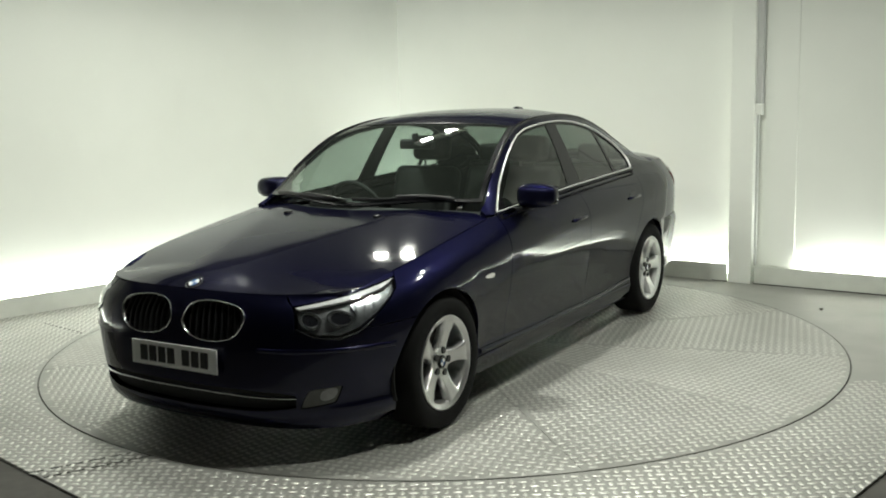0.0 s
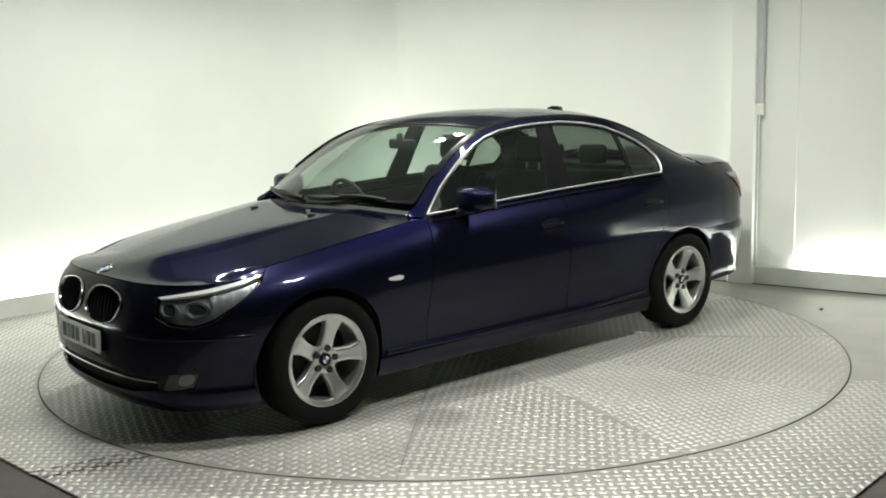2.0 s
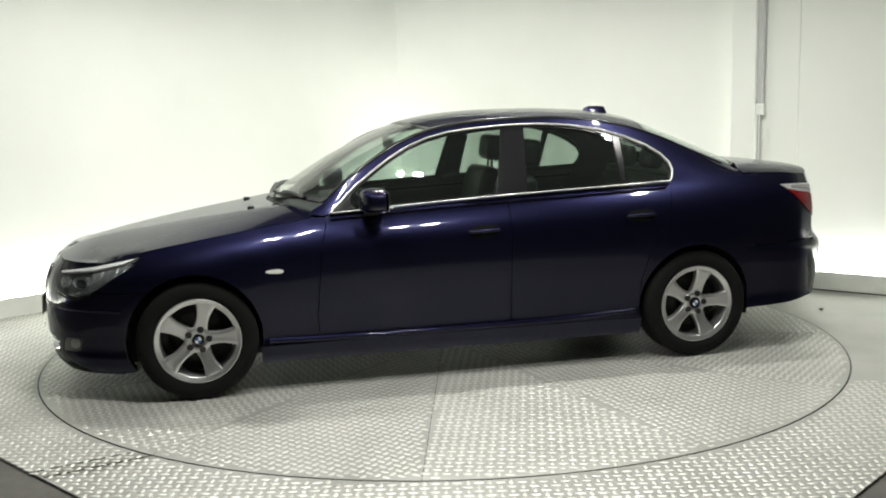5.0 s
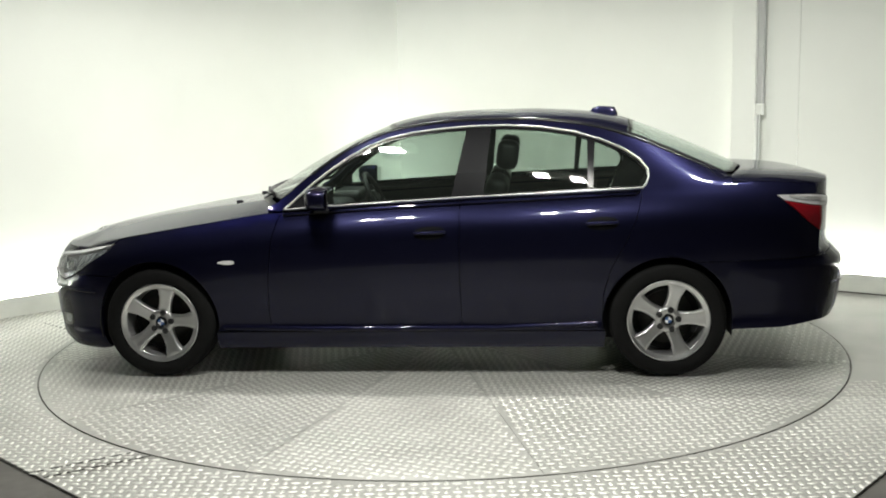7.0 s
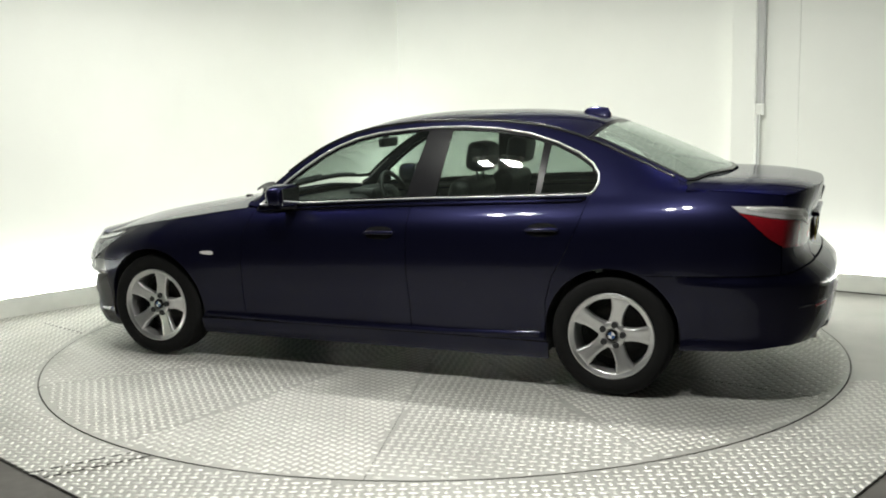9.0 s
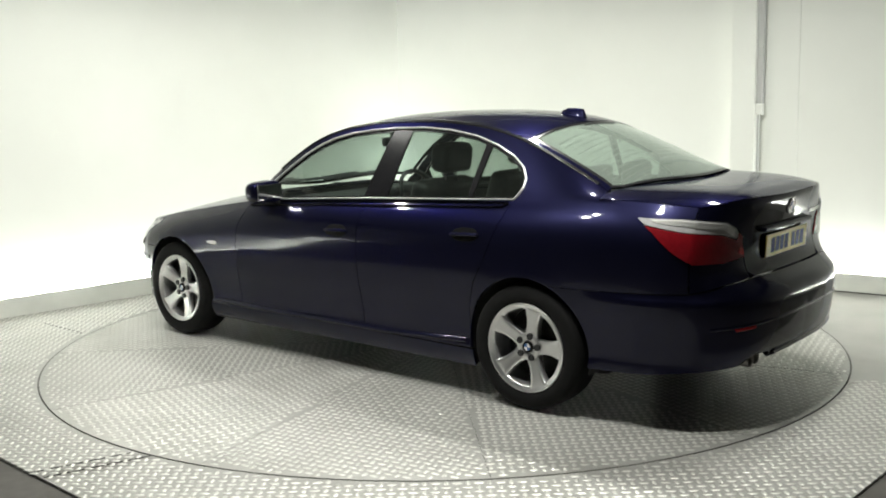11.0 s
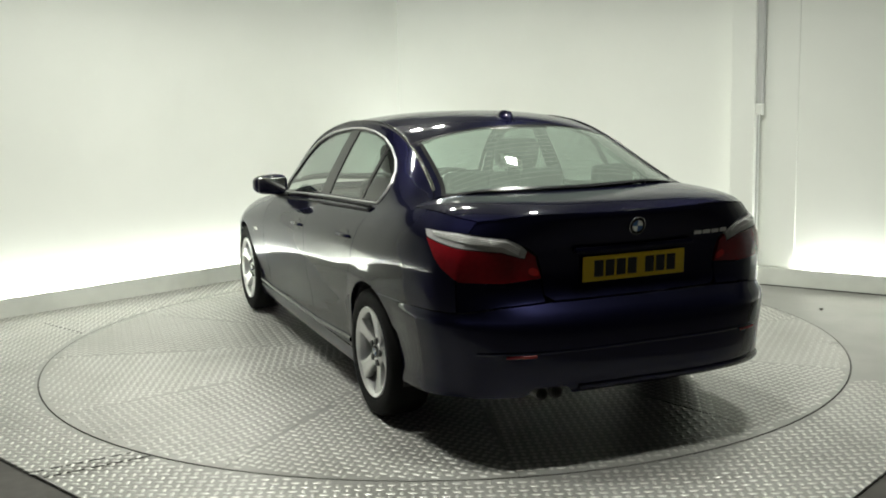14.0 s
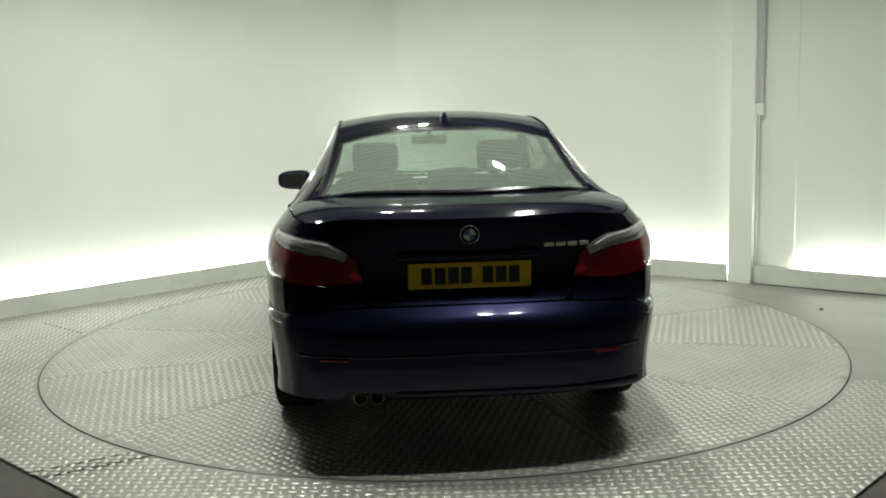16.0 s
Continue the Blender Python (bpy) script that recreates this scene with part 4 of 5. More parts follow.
for k in (0.2, 0.4, 0.6, 0.8):
    line = [(a0 + (a1 - a0) * k, z0 + (z1 - z0) * k) for (a0, z0), (a1, z1) in (((0.93, 0.992), (0.90, 0.974)), ((0.795, 0.989), (0.79, 0.957)), ((0.60, 0.968), (0.60, 0.934)), ((0.53, 0.938), (0.53, 0.898)))]
    under(ribbon("lamp_rib", line, rear_point, 0.004, M_BRIGHT, flip=True, lift=0.007, thick=0.003), TAILS)
lid_half = [(0.0, 0.703), (0.38, 0.702), (0.415, 0.725), (0.418, 0.79), (0.426, 0.845), (0.449, 0.897), (0.50, 0.930), (0.60, 0.973), (0.75, 0.992), (0.75, 1.045), (0.6, 1.060), (0.3, 1.066), (0.0, 1.066)]
panel("boot_lid_face", sym(lid_half), both_rear, M_PAINT, both=True, flip=True, gap=0.0015, step=0.035)
corner = [(0.42, 0.701), (0.60, 0.690), (0.749, 0.662), (0.749, 0.838), (0.700, 0.793), (0.58, 0.781), (0.424, 0.794), (0.42, 0.75)]
panel("rear_corner", corner, rear_point, M_PAINT, flip=True, gap=0.001)
RARCH_A = [(A0 + (-1.444 + ARCH_R * math.cos(math.radians(g))) - XR, HUB_Z + 0.004 + ARCH_R * math.sin(math.radians(g))) for g in np.linspace(190, 114, 12)]
rb_top = RARCH_A + [(1.12, 0.650), (0.75, 0.658), (0.60, 0.686), (0.4, 0.697), (0.0, 0.699)]
rb_left = [(0.34, 0.305), (0.365, 0.335), (0.38, 0.345), (0.505, 0.343), (0.52, 0.333), (0.54, 0.302), (0.72, 0.296), (0.95, 0.272)]
rb_right = [(-0.95, 0.272), (-0.72, 0.296), (-0.40, 0.303), (0.0, 0.306)]
bumper_all = rb_left + rb_top + [(-a, z) for a, z in rb_top[::-1][1:]] + rb_right
panel("rear_bumper", bumper_all, both_rear, M_PAINT, both=True, flip=True, gap=0.0015, step=0.035, depth=0.04)
ribbon("bumper_crease", [(-0.70, 0.495), (-0.6, 0.500), (0.0, 0.508), (0.6, 0.500), (0.70, 0.495)], both_rear, 0.016, M_PAINT, flip=True, mirror=False, lift=-0.001, thick=0.004)
ribbon("bumper_lip", [(-0.72, 0.318), (-0.6, 0.325), (0.0, 0.330), (0.32, 0.330)], both_rear, 0.045, M_PAINT, flip=True, mirror=False, lift=0.0, thick=0.010)
ribbon("rear_reflector", [(0.50, 0.488), (0.56, 0.486), (0.61, 0.484)], rear_point, 0.014, M_RED, flip=True, lift=0.003, thick=0.004, label="red reflector strip")

# ---------------------------------------------------------------- wheels
def wheel(x, y, side):
    w = new("wheel")
    w.parent = car
    w.matrix_local = pose(x, y, HUB_Z, 0, 0, 0 if side > 0 else 180)
    w["label"] = "five-spoke silver alloy wheel with black tyre"
    # tyre: (radius, offset along the axle; outwards is positive)
    prof = [(0.222, -0.10), (0.24, -0.108), (0.285, -0.112), (0.307, -0.100), (0.317, -0.08), (0.319, -0.04), (0.319, 0.0), (0.319, 0.04), (0.318, 0.080), (0.310, 0.101), (0.292, 0.110), (0.262, 0.112), (0.240, 0.108), (0.226, 0.100), (0.222, 0.092)]
    v, f = revolve(prof, 56)
    mesh_object("tyre", v, f, M_RUBBER, w, "black rubber tyre", True)
    prof = [(0.224, 0.098), (0.228, 0.103), (0.226, 0.107), (0.220, 0.106), (0.214, 0.100), (0.203, 0.098), (0.198, 0.094), (0.196, 0.085), (0.192, 0.03), (0.190, -0.03)]
    v, f = revolve(prof, 56)
    mesh_object("rim", v, f, M_ALLOY, w, "silver alloy rim", True)
    v, f = revolve([(0.06, -0.012), (0.150, -0.012), (0.150, -0.03), (0.06, -0.03)], 40)
    mesh_object("brake_disc", v, f, M_DISC, w, "dull steel brake disc", True)
    # black disc paints the shade seen between the spokes
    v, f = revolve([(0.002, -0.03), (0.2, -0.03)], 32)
    mesh_object("wheel_shade_disc", v, f, M_VOID, w)
    # spokes: broad, waisted, dished towards the hub
    stations = [(0.030, 0.030, 0.074), (0.065, 0.038, 0.074), (0.10, 0.033, 0.080), (0.14, 0.035, 0.089), (0.170, 0.043, 0.096), (0.190, 0.049, 0.100), (0.200, 0.060, 0.101), (0.213, 0.074, 0.100)]
    for k in range(5):
        a = math.radians(104 + 72 * k)
        ca, sa = math.cos(a), math.sin(a)
        bm = bmesh.new()
        rows = []
        for r, hw, d in stations:
            row = []
            for s, dd in ((-1.0, -0.04), (-1.0, -0.009), (-0.86, -0.001), (-0.45, -0.0035), (0.45, -0.0035), (0.86, -0.001), (1.0, -0.009), (1.0, -0.04)):
                u, t = r, s * hw
                row.append(bm.verts.new((ca * u - sa * t, d + dd, sa * u + ca * t)))
            rows.append(row)
        for i in range(len(rows) - 1):
            for j in range(7):
                bm.faces.new((rows[i][j], rows[i][j + 1], rows[i + 1][j + 1], rows[i + 1][j]))
        bmesh.ops.recalc_face_normals(bm, faces=bm.faces)
        part("spoke", bm, M_ALLOY, w, smooth=True)
    v, f = revolve([(0.072, 0.05), (0.072, 0.070), (0.066, 0.076), (0.036, 0.078), (0.033, 0.074)], 36)
    mesh_object("hub", v, f, M_ALLOY, w, "", True)
    # black caps stand for the shade in the recessed bolt holes
    for k in range(5):
        a = math.radians(104 + 72 * k)
        bm = bmesh.new()
        bmesh.ops.create_cone(bm, cap_ends=True, segments=10, radius1=0.0185, radius2=0.0165, depth=0.012, matrix=pose(0.056 * math.cos(a), 0.0785, 0.056 * math.sin(a), -90, 0, 0))
        part("bolt_hole_cap", bm, M_BLACK, w, "black cap standing for the shade of a bolt hole")
    roundel(w, pose(0, 0.080, 0, -90, 0, 0), 0.030)
    return w


def roundel(parent, m, r):
    """Round enamel badge in four quarters with a dark ring; faces local +z."""
    bm = bmesh.new()
    bmesh.ops.create_cone(bm, cap_ends=True, segments=32, radius1=r, radius2=r * 0.96, depth=0.006)
    me = bpy.data.meshes.new("badge")
    bm.to_mesh(me)
    bm.free()
    me.materials.append(M_SHINYBLACK)
    base = new("badge", me)
    base.parent = parent
    base.matrix_local = m
    base["label"] = "round blue and white enamel badge"
    if parent is not car:
        # one mesh on the wheel, no deeper level
        for k in range(4):
            mesh_face_quarter(me, r * 0.62, k, 0.0036)
        return base
    v, f = revolve([(r, -0.003), (r, 0.004), (r * 0.93, 0.005), (r * 0.93, 0.003)], 32, "z")
    mesh_object("badge_ring", v, f, M_CHROME, base, "chrome ring", True)
    for k in range(4):
        pts = [(0, 0, 0.0045)] + [(r * 0.62 * math.cos(math.radians(90 * k + 90 * i / 8)), r * 0.62 * math.sin(math.radians(90 * k + 90 * i / 8)), 0.0045) for i in range(9)]
        mesh_object("badge_quarter", pts, [tuple(range(10))], M_BLUE if k % 2 == 1 else M_WHITE, base)
    return base


def mesh_face_quarter(me, r, k, z):
    if len(me.materials) == 1:
        me.materials.append(M_BLUE)
        me.materials.append(M_WHITE)
    bm = bmesh.new()
    bm.from_mesh(me)
    vs = [bm.verts.new((0, 0, z))] + [bm.verts.new((r * math.cos(math.radians(90 * k + 90 * i / 6)), r * math.sin(math.radians(90 * k + 90 * i / 6)), z)) for i in range(7)]
    q = bm.faces.new(vs)
    q.material_index = 1 if k % 2 else 2
    bm.to_mesh(me)
    bm.free()


for wx in (1.432, -1.448):
    for sgn in (1, -1):
        wheel(wx, sgn * 0.800, sgn)

# wheel housings and underbody
for wx in (1.444, -1.444):
    for sgn in (1, -1):
        verts, faces, n = [], [], 26
        for i in range(n + 1):
            a = math.radians(-15 + 210 * i / n)
            for yy, rr in ((0.885, ARCH_R + 0.006), (0.86, ARCH_R + 0.012), (0.55, ARCH_R + 0.012)):
                verts.append((wx + rr * math.cos(a), sgn * min(yy, float(side_y(np.array(wx + rr * math.cos(a)), np.array(0.45))) - 0.012) if yy > 0.6 else sgn * yy, HUB_Z + rr * math.sin(a)))
        for i in range(n):
            for j in range(2):
                k = i * 3 + j
                faces.append((k, k + 1, k + 4, k + 3))
        mesh_object("wheel_housing", verts, faces, M_VOID, car)
# black boxes added inside the shell to block light and keep panel gaps dark
part("underbody", box_bm(-1.72, 2.12, -0.56, 0.56, 0.135, 0.34, 0.04), M_VOID, car)
part("floor_pan", box_bm(-1.05, 1.05, -0.80, 0.80, 0.145, 0.30, 0.03), M_VOID, car)
part("engine_bay_block", box_bm(0.98, 1.90, -0.56, 0.56, 0.30, 0.70, 0.05), M_VOID, car)
part("front_fill", box_bm(1.80, 2.10, -0.55, 0.55, 0.24, 0.66, 0.03), M_VOID, car)
part("boot_block", box_bm(-2.26, -1.45, -0.56, 0.56, 0.36, 0.98, 0.05), M_VOID, car)
# added black block that stops light showing behind the rear wheels
part("rear_gap_block", box_bm(-2.02, -1.60, -0.50, 0.50, 0.19, 0.42, 0.04), M_VOID, car)
part("bulkhead", box_bm(0.70, 1.00, -0.72, 0.72, 0.25, 0.86, 0.04), M_VOID, car)

# ---------------------------------------------------------------- fittings
def handle(x, z, doors):
    for sgn in (1, -1):
        y = float(side_y(np.array(x), np.array(z)))
        bm = box_bm(-0.090, 0.090, -0.012, 0.012, -0.010, 0.008, 0.008)
        for v in bm.verts:
            v.co.y += 0.009 * (1 - (v.co.x / 0.090) ** 2)
            v.co.z += 0.03 * v.co.x * -1
        bmesh.ops.transform(bm, matrix=Matrix.Diagonal((1, sgn, 1, 1)), verts=bm.verts)
        if sgn < 0:
            bmesh.ops.reverse_faces(bm, faces=bm.faces)
        ob = part("door_handle", bm, M_PAINT, doors[0 if sgn > 0 else 1], "body-coloured door handle", True)
        ob.location = (x, sgn * (y + 0.006), z)
        # flat black oval paints the shade of the recess behind the handle
        shade_oval = rounded([(x - 0.085, z - 0.036), (x + 0.085, z - 0.040), (x + 0.085, z + 0.030), (x - 0.085, z + 0.034)], 2)
        if sgn > 0:
            under(panel("handle_recess_shade", shade_oval, side_point, M_SHINYBLACK, flip=True, gap=0, lift=0.0008, depth=0.0), doors)


handle(-0.14, 0.826, FRONT_DOORS)
handle(-1.085, 0.868, REAR_DOORS)
REPEATER = rounded([(0.965, 0.668), (0.985, 0.655), (1.06, 0.662), (1.07, 0.676), (0.985, 0.684)], 2)
panel("side_repeater", REPEATER, side_point, M_CLEARSTRIP, flip=True, gap=0, lift=0.004, depth=0.006, label="clear side indicator lens")
ribbon("sill_moulding", [(1.06, 0.285), (0.5, 0.276), (-0.5, 0.278), (-1.06, 0.30)], side_point, 0.03, M_PAINT, flip=True, lift=0.003, thick=0.010)

# door mirrors
def door_mirror(sgn):
    cx, cy, cz = 0.465, 0.930, 1.022
    bm = bmesh.new()
    bmesh.ops.create_icosphere(bm, subdivisions=4, radius=1.0)
    for v in bm.verts:
        c = v.co
        c.x, c.y, c.z = [math.copysign(abs(q) ** 0.62, q) for q in c]
        k = 0.88 + 0.12 * c.y
        c.x = max(c.x, -0.62) * 0.088 * (1.0 - 0.25 * max(0, c.y))
        c.z = c.z * 0.062 * (1.05 - 0.10 * c.y)
        c.y = c.y * 0.112
    bmesh.ops.transform(bm, matrix=Matrix.Translation((cx, cy, cz)), verts=bm.verts)
    if sgn < 0:
        bmesh.ops.transform(bm, matrix=Matrix.Diagonal((1, -1, 1, 1)), verts=bm.verts)
        bmesh.ops.reverse_faces(bm, faces=bm.faces)
    shell = part("door_mirror", bm, M_PAINT, car, "body-coloured door mirror", True)
    g = box_bm(cx - 0.062, cx - 0.054, sgn * cy - 0.090, sgn * cy + 0.090, cz - 0.048, cz + 0.048, 0.003)
    part("mirror_glass", g, M_CHROME, shell, "mirror glass")
    bm = box_bm(cx - 0.03, cx + 0.05, 0.78, 0.90, cz - 0.075, cz - 0.045, 0.01)
    for v in bm.verts:
        if v.co.y < 0.84:
            v.co.z -= 0.028
    if sgn < 0:
        bmesh.ops.transform(bm, matrix=Matrix.Diagonal((1, -1, 1, 1)), verts=bm.verts)
        bmesh.ops.reverse_faces(bm, faces=bm.faces)
    part("mirror_arm", bm, M_BLACK, shell, "black mirror foot", True)


door_mirror(1)
door_mirror(-1)

# aerial fin
bm = bmesh.new()
rows = []
for x, w, h in ((-1.075, 0.002, 0.002), (-1.095, 0.022, 0.026), (-1.13, 0.028, 0.040), (-1.18, 0.027, 0.047), (-1.228, 0.023, 0.052), (-1.245, 0.018, 0.022)):
    z0 = float(roof_point(np.array(x), np.array(0.0))[2]) - 0.004
    rows.append([bm.verts.new((x, s * w, z0 + k * h)) for s, k in ((-1, 0), (-0.75, 0.45), (-0.22, 0.93), (0, 1.0), (0.22, 0.93), (0.75, 0.45), (1, 0))])
for i in range(len(rows) - 1):
    for j in range(6):
        bm.faces.new((rows[i][j], rows[i][j + 1], rows[i + 1][j + 1], rows[i + 1][j]))
bm.faces.new(rows[-1])
bmesh.ops.recalc_face_normals(bm, faces=bm.faces)
part("roof_aerial", bm, M_PAINT, car, "shark-fin roof aerial", True)

# cowl and wipers
cowl = [(float(screen_base(y)) + 0.034, y) for y in np.linspace(-0.70, 0.70, 21)] + [(float(screen_base(y)) - 0.03, y) for y in np.linspace(0.70, -0.70, 21)]
panel("scuttle_panel", cowl, lambda x, y: bonnet_point(x, y) - np.array([0, 0, 0.012]), M_BLACK, both=True, gap=0, depth=0, label="black plastic scuttle panel")


def wiper(y0, y1, dx0, dx1):
    path = []
    for i in range(9):
        y = y0 + (y1 - y0) * i / 8
        path.append((float(screen_base(y)) - dx0 - (dx1 - dx0) * i / 8, y))
    ribbon("wiper_blade", path, roof_point, 0.012, M_BLACK, mirror=False, lift=0.010, thick=0.010, label="black wiper blade")
    ym = (y0 + y1) / 2
    arm = [(float(screen_base(y1)) - dx1 + 0.015, y1 + 0.03), (float(screen_base(ym)) - (dx0 + dx1) / 2 - 0.004, ym)]
    ribbon("wiper_arm", arm, roof_point, 0.016, M_BLACK, mirror=False, lift=0.022, thick=0.008)


wiper(-0.62, -0.02, 0.012, 0.030)
wiper(0.02, 0.58, 0.040, 0.010)
for y in (-0.30, 0.30):
    bm = box_bm(-0.022, 0.018, -0.014, 0.014, -0.004, 0.012, 0.005)
    ob = part("washer_jet", bm, M_BLACK, car, "black washer jet")
    p = bonnet_point(np.array(1.10), np.array(y))
    ob.location = tuple(p)

M_EXHAUST = material("sooty_steel", (0.22, 0.21, 0.20), 0.35, metal=0.9, grain=0.3, grain_scale=50)

# badges, plates, exhausts
def facing(fn, a, z, lift, rear=False):
    p0 = fn(np.array([a]), np.array([z]))[0]
    n = surface_normals(fn, np.array([[a, z]]), rear)[0]
    n = Vector(n)
    up = Vector((0, 0, 1)) - n * n.z
    up.normalize()
    side = up.cross(n)
    m = Matrix((side, up, n)).transposed().to_4x4()
    m.translation = Vector(p0) + n * lift
    return m


p = bonnet_point(np.array(2.135), np.array(0.0))
roundel(car, pose(2.135, 0, float(p[2]) - 0.001, 0, 26, 0) @ pose(0, 0, 0, 0, 0, 90), 0.041)
roundel(car, facing(both_rear, 0.0, 0.997, 0.004, True), 0.041)


def number_plate(m, mat, name_label, dark_bars):
    base = part("number_plate", box_bm(-0.26, 0.26, -0.0555, 0.0555, -0.004, 0.004, 0.003), mat, car, name_label)
    base.matrix_local = m
    # plain bars in place of the characters
    x = -0.205
    for w in (0.046, 0.046, 0.046, 0.046, None, 0.046, 0.046, 0.046):
        if w is None:
            x += 0.034
            continue
        part("bar", box_bm(x, x + w, -0.036, 0.036, 0.0042, 0.0052), M_INK, base)
        x += w + 0.010


number_plate(Matrix.Translation((0, 0, 0)) @ facing(both_front, 0.0, 0.450, 0.014), M_WHITE_PLATE, "white number plate with dark bars", 7)
number_plate(facing(both_rear, 0.0, 0.822, 0.012, True), M_YELLOW_PLATE, "yellow number plate with dark bars", 7)
part("plate_handle", box_bm(-2.425, -2.39, -0.30, 0.30, 0.895, 0.918, 0.008), M_PAINT, car, "boot lid grip above the plate")
for i, w in enumerate((0.042, 0.042, 0.042, 0.040)):
    m = facing(both_rear, -0.335 - i * 0.050, 0.940, 0.003, True)
    b = part("model_badge_bar", box_bm(-w / 2, w / 2, -0.009, 0.009, -0.002, 0.003, 0.002), M_BRIGHT, car, "chrome model badge bar")
    b.matrix_local = m
for y in (0.405, 0.475):
    v, f = revolve([(0.030, -2.30), (0.031, -2.428), (0.029, -2.434), (0.026, -2.428), (0.026, -2.32)], 22)
    mesh_object("exhaust_pipe", [(yy, x + y, z + 0.312) for x, yy, z in v], f, M_EXHAUST, car, "sooty exhaust tail pipe", True)

# ---------------------------------------------------------------- cabin
def blob(name, x0, x1, y0, y1, z0, z1, bevel, mat, tilt=0.0, label="", parent=car, segs=4):
    """A padded block: box with round edges, leaning back by tilt degrees about its base."""
    bm = bmesh.new()
    bmesh.ops.create_cube(bm, size=1.0)
    for v in bm.verts:
        v.co = Vector((v.co.x * (x1 - x0), v.co.y * (y1 - y0), (v.co.z + 0.5) * (z1 - z0)))
    bmesh.ops.bevel(bm, geom=list(bm.edges), offset=bevel, segments=segs, affect="EDGES", profile=0.5)
    bmesh.ops.transform(bm, matrix=pose((x0 + x1) / 2, (y0 + y1) / 2, z0, 0, -tilt, 0), verts=bm.verts)
    return part(name, bm, mat, parent, label, True)


for y in (0.37, -0.37):
    blob("seat_cushion", -0.36, 0.18, y - 0.26, y + 0.26, 0.36, 0.56, 0.06, M_LEATHER, label="black leather front seat cushion")
    blob("seat_back", -0.42, -0.28, y - 0.25, y + 0.25, 0.50, 1.12, 0.06, M_LEATHER, 16, "black leather front seat back")
    blob("headrest", -0.62, -0.49, y - 0.135, y + 0.135, 1.135, 1.305, 0.045, M_LEATHER, 8, "black leather headrest")
    for dy in (-0.05, 0.05):
        part("headrest_post", box_bm(-0.555, -0.543, y + dy - 0.006, y + dy + 0.006, 1.06, 1.16), M_CHROME, car)
blob("rear_seat_cushion", -1.35, -0.82, -0.62, 0.62, 0.38, 0.60, 0.07, M_LEATHER, label="black leather rear bench")
blob("rear_seat_back", -1.46, -1.30, -0.62, 0.62, 0.52, 1.06, 0.06, M_LEATHER, 20, "black leather rear seat back")
for y in (-0.42, 0.0, 0.42):
    blob("rear_headrest", -1.60, -1.52, y - 0.12, y + 0.12, 1.06, 1.20, 0.035, M_LEATHER, 6, "black leather rear headrest")
blob("parcel_shelf", -1.90, -1.50, -0.60, 0.60, 1.03, 1.065, 0.012, M_BLACK)
blob("dashboard", 0.45, 0.92, -0.70, 0.70, 0.62, 0.925, 0.06, M_BLACK, label="black dashboard")
blob("instrument_hood", 0.42, 0.62, -0.55, -0.18, 0.88, 0.965, 0.035, M_BLACK)
blob("centre_console", -0.25, 0.55, -0.11, 0.11, 0.35, 0.62, 0.03, M_BLACK)
# steering wheel on the right-hand side
bm = bmesh.new()
ringv = []
for i in range(36):
    a = 2 * math.pi * i / 36
    row = []
    for j in range(8):
        b = 2 * math.pi * j / 8
        r = 0.178 + 0.015 * math.cos(b)
        row.append(bm.verts.new((r * math.cos(a), r * math.sin(a), 0.015 * math.sin(b))))
    ringv.append(row)
for i in range(36):
    for j in range(8):
        bm.faces.new((ringv[i][j], ringv[(i + 1) % 36][j], ringv[(i + 1) % 36][(j + 1) % 8], ringv[i][(j + 1) % 8]))
for m in (pose(0, 0, -0.01),):
    box_bm(-0.06, 0.06, -0.06, 0.06, -0.02, 0.015, 0.015, m, bm)
    box_bm(-0.02, 0.02, -0.175, 0.175, -0.008, 0.008, 0.004, m, bm)
    box_bm(-0.175, 0.0, -0.02, 0.02, -0.008, 0.008, 0.004, m, bm)
wheel_ob = part("steering_wheel", bm, M_LEATHER, car, "black leather steering wheel", True)
wheel_ob.matrix_local = pose(0.34, -0.37, 0.90, 0, -64, 0)
blob("rear_view_mirror", 0.20, 0.235, -0.12, 0.12, 1.255, 1.315, 0.016, M_BLACK, label="black interior mirror")
part("mirror_stalk", box_bm(0.22, 0.25, -0.015, 0.015, 1.30, 1.352, 0.005), M_BLACK, car)
# door cards and lining
card = [(0.74, 0.32), (0.70, 0.93), (0.08, 0.966), (-0.34, 0.985), (-1.26, 1.018), (-1.20, 0.78), (-1.08, 0.50), (-1.06, 0.32)]
panel("door_card", card, side_point, M_BLACK, gap=0.0, lift=0.065, depth=0.0, flip=False)
panel("door_top", [(0.70, 0.935), (0.08, 0.968), (-0.34, 0.99), (-1.30, 1.025), (-1.27, 1.005), (-0.34, 0.968), (0.08, 0.95), (0.70, 0.915)], side_point, M_BLACK, gap=0, lift=0.035, depth=0.05)
panel("headlining", [(x, y) for x, y in inset(roof, 0.02)], lambda x, y: roof_point(x, y) - np.array([0, 0, 0.028]), M_TRIM, both=True, gap=0, depth=0, label="pale grey headlining")


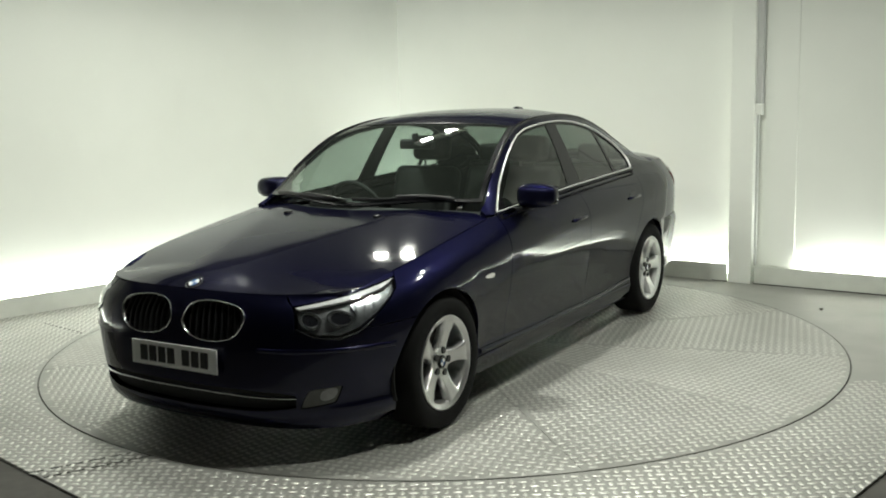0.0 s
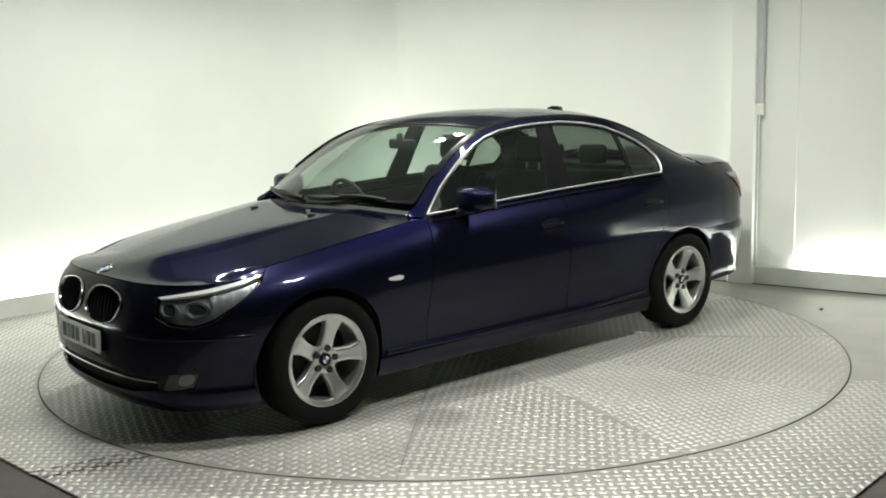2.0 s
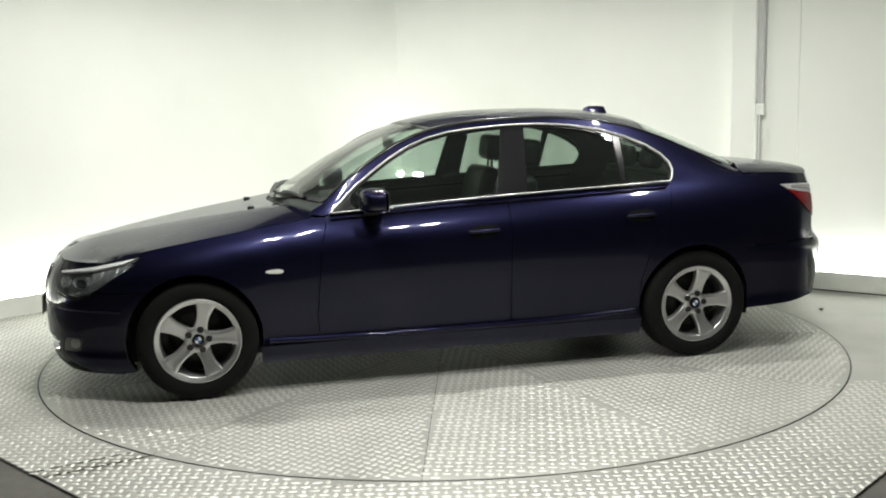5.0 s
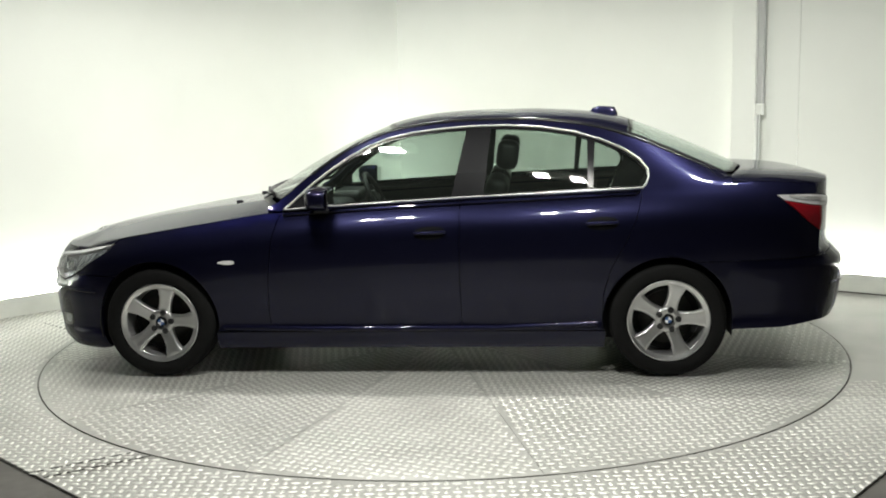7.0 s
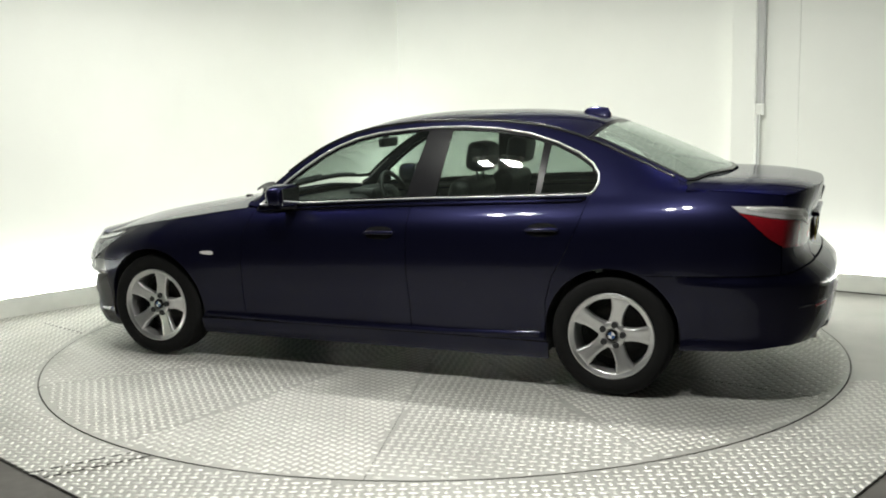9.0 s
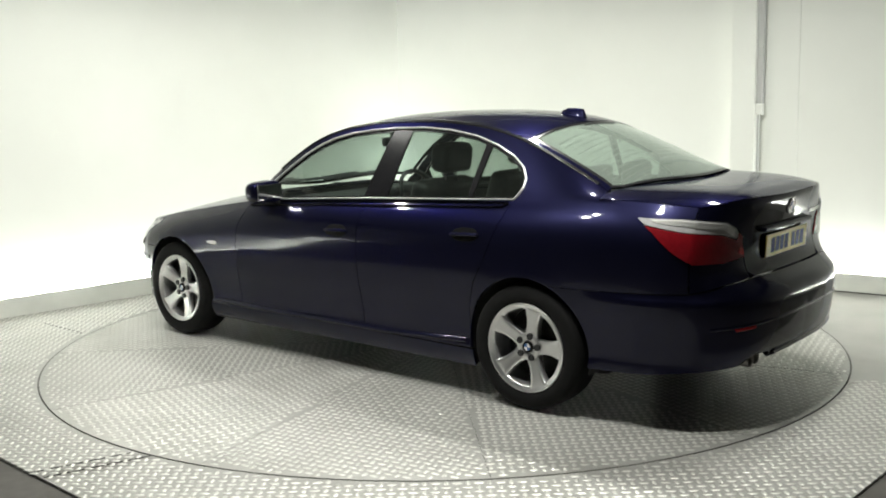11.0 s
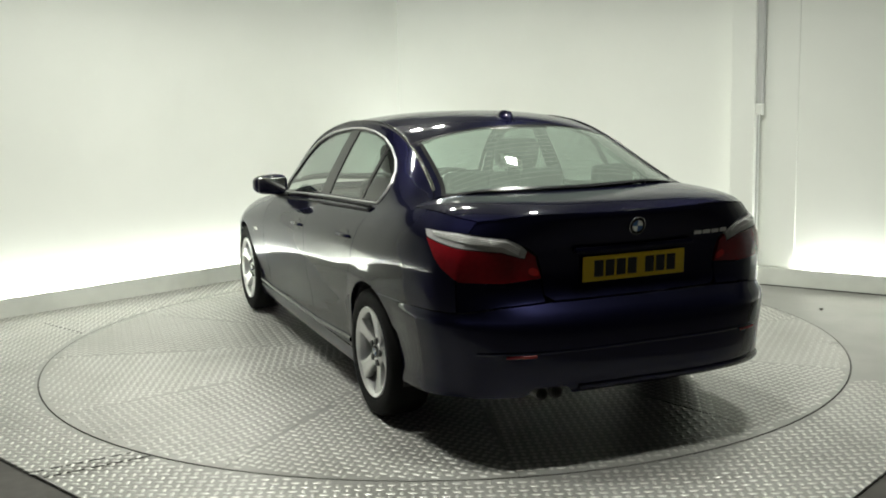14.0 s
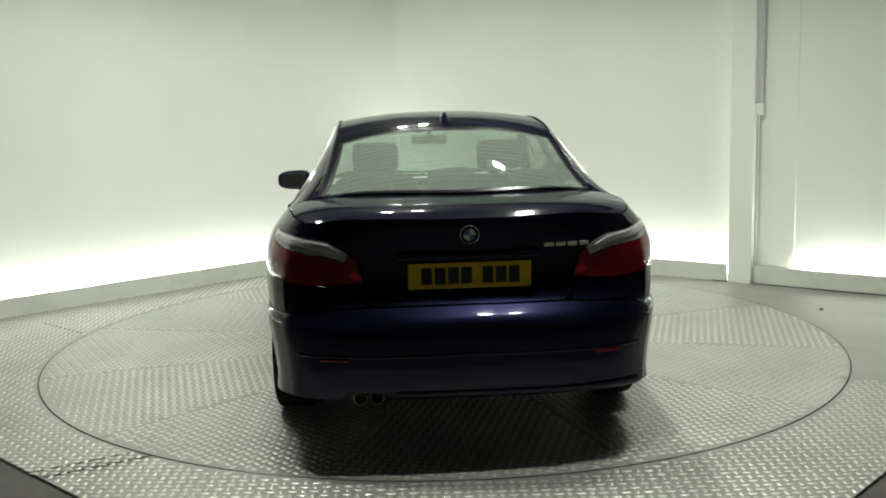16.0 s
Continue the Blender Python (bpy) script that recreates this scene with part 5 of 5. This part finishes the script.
# ---------------------------------------------------------------- wall fittings
def conduit():
    holder = new("conduit")
    x, y = on_right(PILLAR + 0.198, 0.045)
    holder.matrix_world = pose(x, y, 0, 0, 0, ang_r)
    part("trunking", box_bm(-0.050, 0.034, -0.03, 0.03, 1.44, WALL_H, 0.004), M_CONDUIT, holder, "wide grey cable trunking")
    part("pipe", box_bm(-0.011, 0.011, -0.012, 0.012, SK_H, 1.40, 0.004), M_CONDUIT, holder, "thin grey conduit pipe")
    part("junction_box", box_bm(-0.030, 0.045, -0.045, 0.0, 1.37, 1.46, 0.008), M_WALL, holder, "white junction box")
    tagged(holder, "grey cable conduit with a small junction box", "conduit")


conduit()
# thin panel added where the wall beside the pillar lies in shade
x, y = on_right(PILLAR + 0.37, 0.0)
shade_panel = part("shade_band_panel", box_bm(-0.13, 0.13, 0.078, 0.10, SK_H, WALL_H, 0.003), M_WALL)
shade_panel.matrix_world = pose(x, y, 0, 0, 0, ang_r)
tagged(shade_panel, "thin white panel added for the shaded band beside the pillar", "pillar", kind="structure")


# a small lump of debris on the tread plate
def add_lump(x, y):
    bm = bmesh.new()
    bmesh.ops.create_icosphere(bm, subdivisions=2, radius=0.014)
    for v in bm.verts:
        v.co.z = v.co.z * 0.6
        v.co *= 1 + 0.25 * noise.noise(v.co * 60)
    ob = part("debris_lump", bm, M_CONCRETE)
    ob.location = (x, y, 0.006)
    tagged(ob, "small dark lump lying on the tread plate", "debris")


add_lump(2.71, 0.54)


# ---------------------------------------------------------------- movement
HEADING = [(0.0, 238.9), (0.5, 234.35), (1.0, 229.66), (1.5, 225.09), (2.0, 220.67), (2.5, 216.14), (3.0, 211.47), (3.5, 206.8), (4.0, 202.18), (5.25, 190.7),
           (6.5, 179.41), (7.0, 174.98), (7.5, 170.62), (8.0, 166.24), (8.5, 161.87), (9.0, 157.5), (10.25, 146.4), (11.5, 135.24), (12.0, 130.76),
           (12.5, 126.24), (13.0, 121.71), (13.5, 117.21), (14.0, 112.58), (14.5, 107.98), (15.0, 103.21), (15.5, 98.71), (16.0, 93.95)]


def motions():
    walk(turntable, [(t, pose(*AXIS, 0, 0, 0, a)) for t, a in HEADING])
    walk(car, [(t, pose(*AXIS, 0.0022, 0, 0, a) @ pose(0.122, 0.044, 0)) for t, a in HEADING])


motions()
